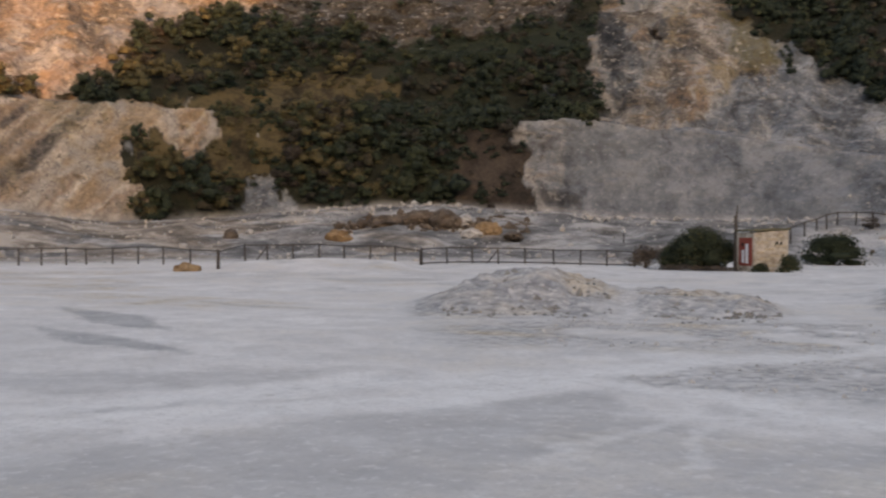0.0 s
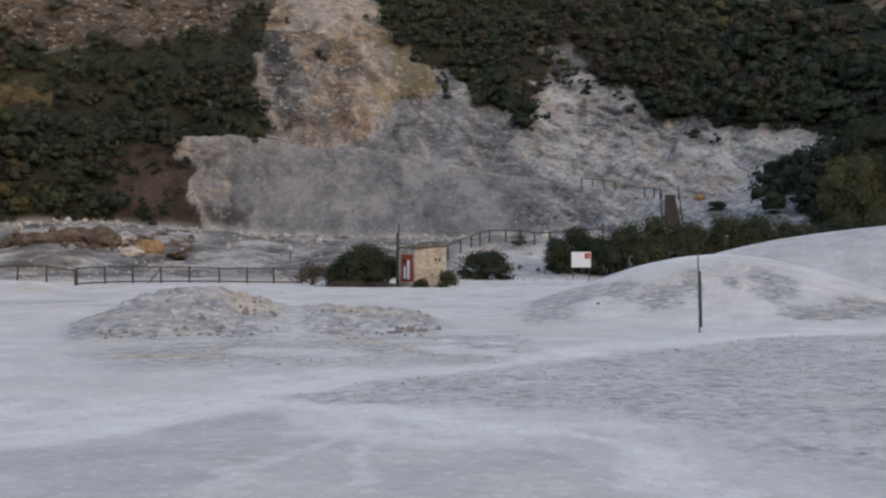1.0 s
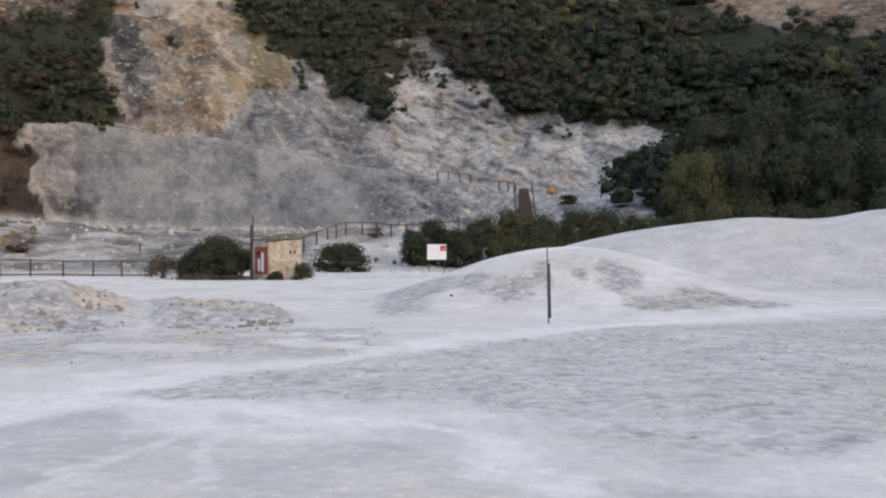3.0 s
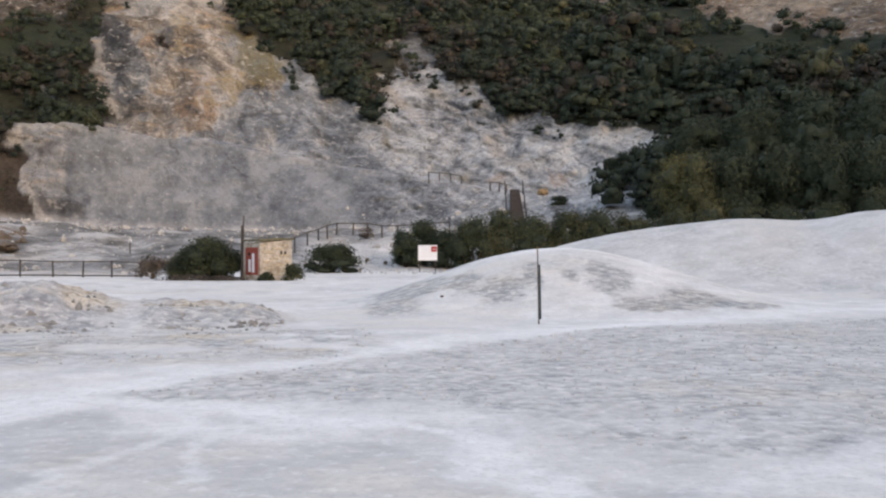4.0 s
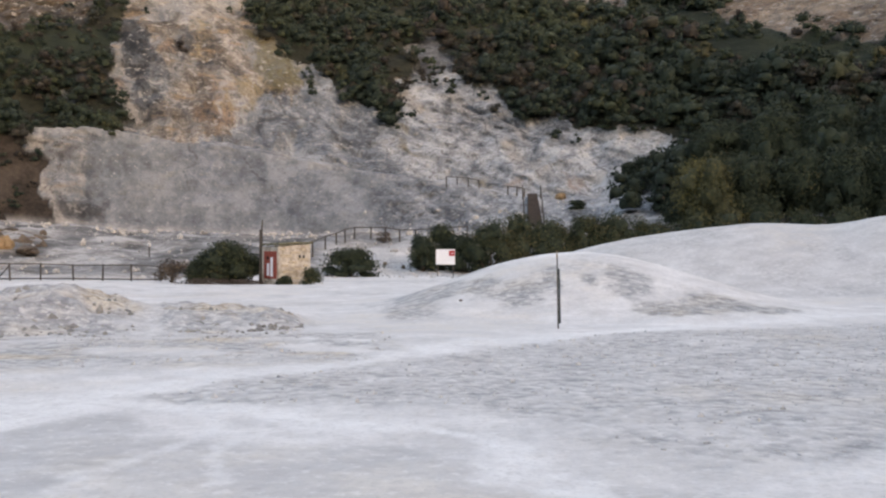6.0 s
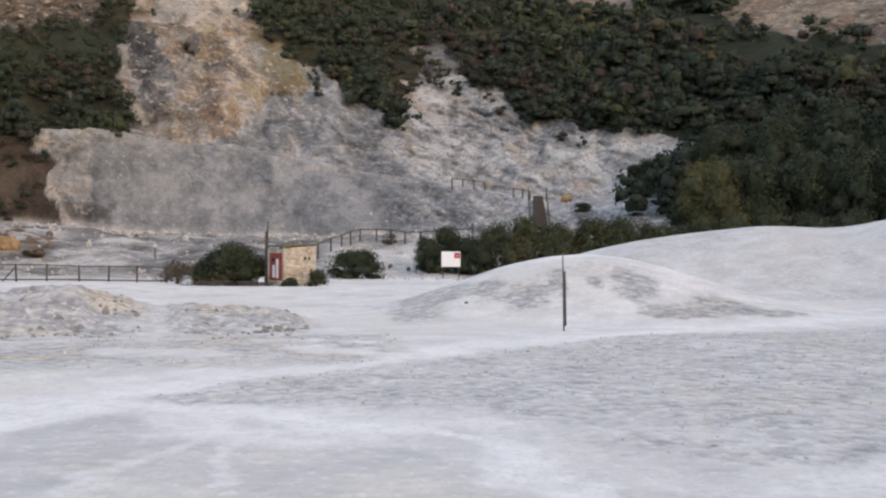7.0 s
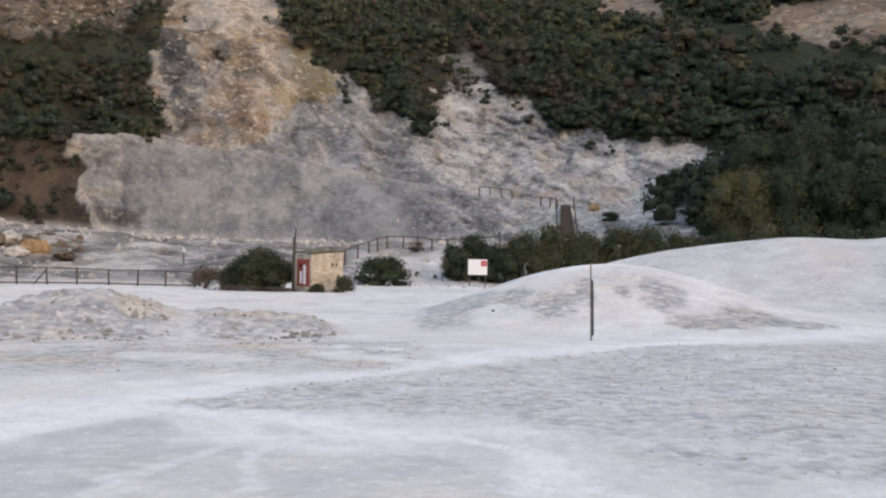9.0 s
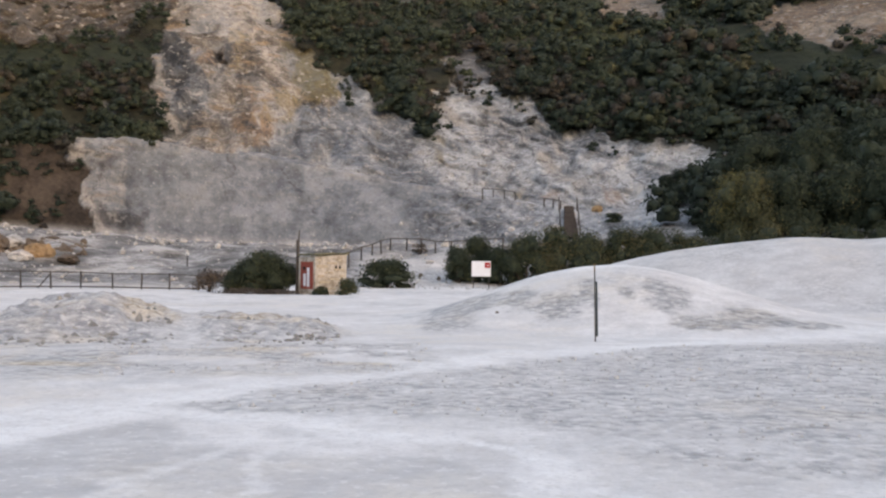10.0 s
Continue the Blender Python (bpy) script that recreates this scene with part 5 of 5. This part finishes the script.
def fence(name, line, label, high=0.95, thick=0.055, low_rail=True, braces=()):
    """Posts at each (bearing, distance) of line, joined by rails."""
    feet = [Vector(spot(b, r)) for b, r in line]
    mid = feet[len(feet) // 2]
    top = thing(name, mid, 0, label, "fence")
    rng = random.Random(len(line))
    heads = []
    for k, p in enumerate(feet):
        q = p - mid
        h = high * rng.uniform(0.94, 1.06)
        lean = Vector((rng.uniform(-0.04, 0.04), rng.uniform(-0.04, 0.04), h))
        bm = bmesh.new()
        limb(bm, q - Vector((0, 0, 0.2)), q + lean, thick, thick * 0.9, 7)
        part("post", bm, M_TIMBER, top)
        heads.append((q, q + lean))
        if k in braces:
            bm = bmesh.new()
            limb(bm, q + Vector((-0.75, 0.02, 0.0)), q + lean * 0.85, thick * 0.7, thick * 0.7, 6)
            part("brace", bm, M_TIMBER, top)
    for (f0, h0), (f1, h1) in zip(heads, heads[1:]):
        bm = bmesh.new()
        limb(bm, h0 - Vector((0, 0.05, 0.06)), h1 - Vector((0, 0.05, 0.06)), thick * 0.62, thick * 0.62, 6)
        part("rail", bm, M_TIMBER, top)
        if low_rail:
            bm = bmesh.new()
            limb(bm, f0 + Vector((0, -0.06, 0.10)), f1 + Vector((0, -0.06, 0.10)), thick * 0.8, thick * 0.8, 6)
            part("rail", bm, M_TIMBER, top)


fence("timber_fence", [(-28.4, 55.5), (-27.0, 57.5), (-25.6, 58.5), (-24.15, 58.5), (-22.7, 59), (-21.1, 58.5), (-19.65, 59.5), (-18.2, 59.5), (-16.7, 58.5)],
      "low dark timber fence along the crater floor", 0.92, 0.05, True, (3,))
fence("timber_fence", [(-39.5, 48.6), (-38.1, 52.5), (-36.9, 54), (-35.5, 54), (-34.1, 54), (-32.7, 54), (-31.3, 54), (-29.9, 54.5), (-28.5, 55.3)],
      "weathered timber fence on a pale swell", 0.85, 0.05, False, (2,))
fence("timber_fence", [(-56, 60), (-54.4, 60), (-53, 60), (-51.6, 59), (-50.6, 58.5), (-49.6, 58), (-48.5, 58), (-47.3, 58.5), (-46.3, 59), (-45, 59.5), (-43.7, 59), (-42.4, 58), (-41, 54), (-39.6, 48.8)],
      "weathered timber fence below the tan cliff", 0.95, 0.05, False)
fence("path_fence", [(-8.6, 77), (-7.9, 80), (-7.3, 82), (-6.8, 84), (-6.3, 86), (-5.4, 86), (-4.6, 85), (-3.8, 84), (-2.9, 83.5), (-1.4, 84), (-0.05, 84)],
      "timber path fence on the rising ground", 1.1, 0.07, False)
fence("path_fence", [(-1.2, 97.3), (-0.6, 97.4), (0.0, 97.5), (0.6, 97.5)], "short timber fence on the upper path", 0.9, 0.06, False)
fence("path_fence", [(2.2, 95.2), (2.7, 95.3), (3.1, 95.3)], "timber fence above the wooden steps", 0.9, 0.07, False)


def steps_up():
    """Wooden steps with a handrail up to the bench path."""
    b = 3.7
    foot = Vector(spot(b, 88.2))
    head = Vector(spot(b - 0.15, 94.2, 0.1))
    top = thing("wooden_steps", foot, 0, "brown wooden steps with a handrail up the slope", "steps")
    n = 12
    way = head - foot
    for k in range(n):
        p = way * (k / (n - 1)) + Vector((0, 0, 0.22))
        part("step", bevelled((1.25 - 0.45 * k / n, 0.62, 0.30), pose(p.x, p.y, p.z), 0.015), M_STEPS, top)
    for s in (-0.85, 0.78):
        for k in (0, 5, 11):
            p = way * (k / (n - 1)) + Vector((s, 0, 0))
            bm = bmesh.new()
            limb(bm, p - Vector((0, 0, 0.2)), p + Vector((-0.04, 0, 1.15)), 0.07, 0.06, 7)
            part("post", bm, M_TIMBER, top)
        bm = bmesh.new()
        limb(bm, Vector((s - 0.03, 0, 1.05)), way + Vector((s - 0.03, 0, 1.05)), 0.045, 0.045, 6)
        part("handrail", bm, M_TIMBER, top)


steps_up()


def path_lamp():
    top = thing("path_lamp", spot(-17.28, 75.0), 0, "small white globe lamp on a dark post", "lamp")
    bm = bmesh.new()
    limb(bm, (0, 0, -0.1), (0, 0, 0.72), 0.05, 0.045, 8)
    part("post", bm, M_TIMBER, top)
    bm = bmesh.new()
    bmesh.ops.create_uvsphere(bm, u_segments=14, v_segments=10, radius=0.13, matrix=pose(0, 0, 0.82))
    part("globe", bm, M_GLOBE, top, "white globe", True)


path_lamp()


def boulder(b, r, size, material, label, seed, lift=0.0):
    bm = bmesh.new()
    bmesh.ops.create_icosphere(bm, subdivisions=4, radius=1.0)
    for v in bm.verts:
        p = v.co.copy()
        n = 0.32 * noise.noise(p * 1.3 + Vector((seed, 0, 0))) + 0.16 * noise.noise(p * 3.1 + Vector((seed, 7, 0))) + 0.07 * noise.noise(p * 7.0 + Vector((0, seed, 0)))
        v.co = Vector((p.x * size[0], p.y * size[1], p.z * size[2])) * (1 + n)
    me = bpy.data.meshes.new("boulder")
    bm.to_mesh(me)
    bm.free()
    me.materials.append(material)
    ob = new("boulder", me)
    ob.matrix_basis = pose(*spot(b, r, lift + size[2] * 0.35), 0, 0, seed * 37)
    return tagged(ob, label, "boulder")


boulder(-41.25, 48.2, (0.62, 0.5, 0.27), M_BOULDER, "low rounded orange boulder beside the fence", 1)
boulder(-24.75, 76.5, (1.1, 0.9, 0.75), M_BOULDER, "large orange and cream boulder below the cliff", 2)
boulder(-23.3, 75.5, (1.5, 0.7, 0.35), M_CLAY, "dark brown slab of fallen rock", 3)
boulder(-27.1, 79.0, (1.5, 1.1, 0.95), M_CLAY, "big brown boulder among rubble", 4)
boulder(-33.0, 74.0, (0.9, 0.7, 0.55), M_BOULDER, "reddish boulder behind the fence", 5)
boulder(-28.6, 80.0, (1.6, 1.0, 0.7), M_CLAY, "brown rubble heap below the slope", 6)
boulder(-30.2, 79.0, (1.5, 1.0, 0.6), M_CLAY, "brown rubble heap below the slope", 7)
boulder(-26.0, 80.0, (1.2, 0.8, 0.6), M_GREYROCK, "pale boulder among brown rubble", 8)
boulder(-38.8, 76.0, (0.6, 0.5, 0.55), M_CLAY, "brown boulder at the cliff foot", 9)
plant("dry_shrub", -4.7, 84.5, 1.3, 0.9, 0.8, "dark bare shrub beside the path fence", "shrub", M_TWIG, 28, 260, 0.07, 0.2, 8, 0.2)
boulder(-29.95, 107.0, (1.1, 0.6, 0.32), M_PINKROCK, "pale boulder on the scrub slope", 14, 0.2)
boulder(3.95, 128.6, (0.8, 0.6, 0.7), M_PINKROCK, "pinkish boulder showing above the scrub", 21, 0.9)
boulder(4.5, 127.0, (1.3, 0.8, 0.6), M_PINKROCK, "low pinkish rock among the scrub", 22, 0.5)
boulder(8.0, 113.5, (0.8, 0.6, 0.5), M_PINKROCK, "pale rock among the scrub above the scree", 23, 0.9)
boulder(5.1, 93.6, (0.5, 0.4, 0.32), M_BOULDER, "orange boulder beside the upper path", 18, 0.1)
plant("bush", 6.0, 90.5, 1.6, 1.2, 0.9, "low dark bush below the upper path", "bush", M_BUSH, 29, 420, 0.09, 0.15, 9)
boulder(-4.6, 74.0, (0.16, 0.14, 0.14), M_CLAY, "small dark stone on the pale path", 11)
boulder(-3.6, 73.0, (0.17, 0.14, 0.13), M_CLAY, "small dark stone on the pale path", 12)
boulder(-0.45, 28.8, (0.055, 0.05, 0.035), M_CLAY, "small dark stone at the dune's toe", 13)
boulder(-25.6, 75.0, (0.7, 0.6, 0.5), M_GREYROCK, "grey boulder beside the orange one", 10)


def stone_shape():
    kit = bmesh.new()
    bmesh.ops.create_icosphere(kit, subdivisions=1, radius=1.0)
    base = np.array([v.co[:] for v in kit.verts])
    faces = np.array([[v.index for v in f.verts] for f in kit.faces])
    kit.free()
    return base, faces


def strew(name, material, label, b, r, s, rng, sunk=0.0):
    """One sheet of loose stones at bearings b and distances r, of sizes s."""
    base, faces = STONE
    z, _ = land(b, r)
    m = len(b)
    v = base[None] * (1 + 0.16 * rng.normal(size=(m, len(base), 1))) * (s[:, None] * rng.uniform(0.6, 1.35, (m, 3)))[:, None, :]
    v = v + np.stack([r * np.sin(np.radians(b)), r * np.cos(np.radians(b)), z - s * sunk], -1)[:, None, :]
    f = faces[None] + (np.arange(m) * len(base))[:, None, None]
    me = bpy.data.meshes.new(name)
    me.from_pydata(v.reshape(-1, 3).tolist(), [], f.reshape(-1, 3).tolist())
    me.materials.append(material)
    tagged(new(name, me), label, "stones", kind="stuff")


def on_grey(b, r, least):
    return floor_marks(b, r, r * np.sin(np.radians(b)), r * np.cos(np.radians(b)))[0] > least


def loose_stones():
    rng = np.random.default_rng(5)
    b, r = rng.uniform(-28, -9, 2800), rng.uniform(20.4, 27.0, 2800)
    keep = on_grey(b, r, 0.9) & (rng.uniform(0, 1, 2800) < ease((r - 20.0) / 4.5) * span(b, -29, -8, 4.0))
    b, r = b[keep], r[keep]
    strew("mound_stones", M_MOUND, "grey and tan stones half buried in the mounds", b, r, np.minimum(rng.lognormal(-3.3, 0.5, len(b)), 0.12), rng, 0.1)
    b, r = rng.uniform(-22, 26, 12000), 7.5 + 19.5 * np.sqrt(rng.uniform(0, 1, 12000))
    keep = on_grey(b, r, 0.5)
    b, r = b[keep], r[keep]
    strew("gravel", M_GRAVEL, "pale grey gravel half sunk in the crust", b, r, np.minimum(rng.lognormal(-4.35, 0.5, len(b)), 0.05), rng, 0.15)
    b, r = rng.uniform(-54, 8, 2000), rng.uniform(62, 94, 2000)
    strew("rubble", M_GREYROCK, "loose grey stones strewn below the crater wall", b, r, np.minimum(rng.lognormal(-2.6, 0.5, 2000), 0.28), rng)


def fallen(name, material, label, bounds, count, size, seed):
    """Fallen rock that lies thick between two bearings and two distances."""
    rng = np.random.default_rng(seed)
    b, r = rng.uniform(bounds[0], bounds[1], count), rng.normal((bounds[2] + bounds[3]) / 2, (bounds[3] - bounds[2]) / 4, count)
    keep = fbm(b * 0.7, r * 0.3, 3, seed) > 0.42
    b, r = b[keep], r[keep]
    strew(name, material, label, b, r, np.minimum(rng.lognormal(math.log(size), 0.5, len(b)), size * 3), rng, -0.2)


STONE = stone_shape()
loose_stones()
fallen("brown_rubble", M_CLAY, "dark brown rubble fallen below the scrub slope", (-33.5, -22.5, 77.0, 84.0), 460, 0.17, 15)
fallen("pale_rubble", M_GREYROCK, "pale rubble fallen along the foot of the wall", (-36.0, 8.0, 86.0, 94.0), 500, 0.13, 17)
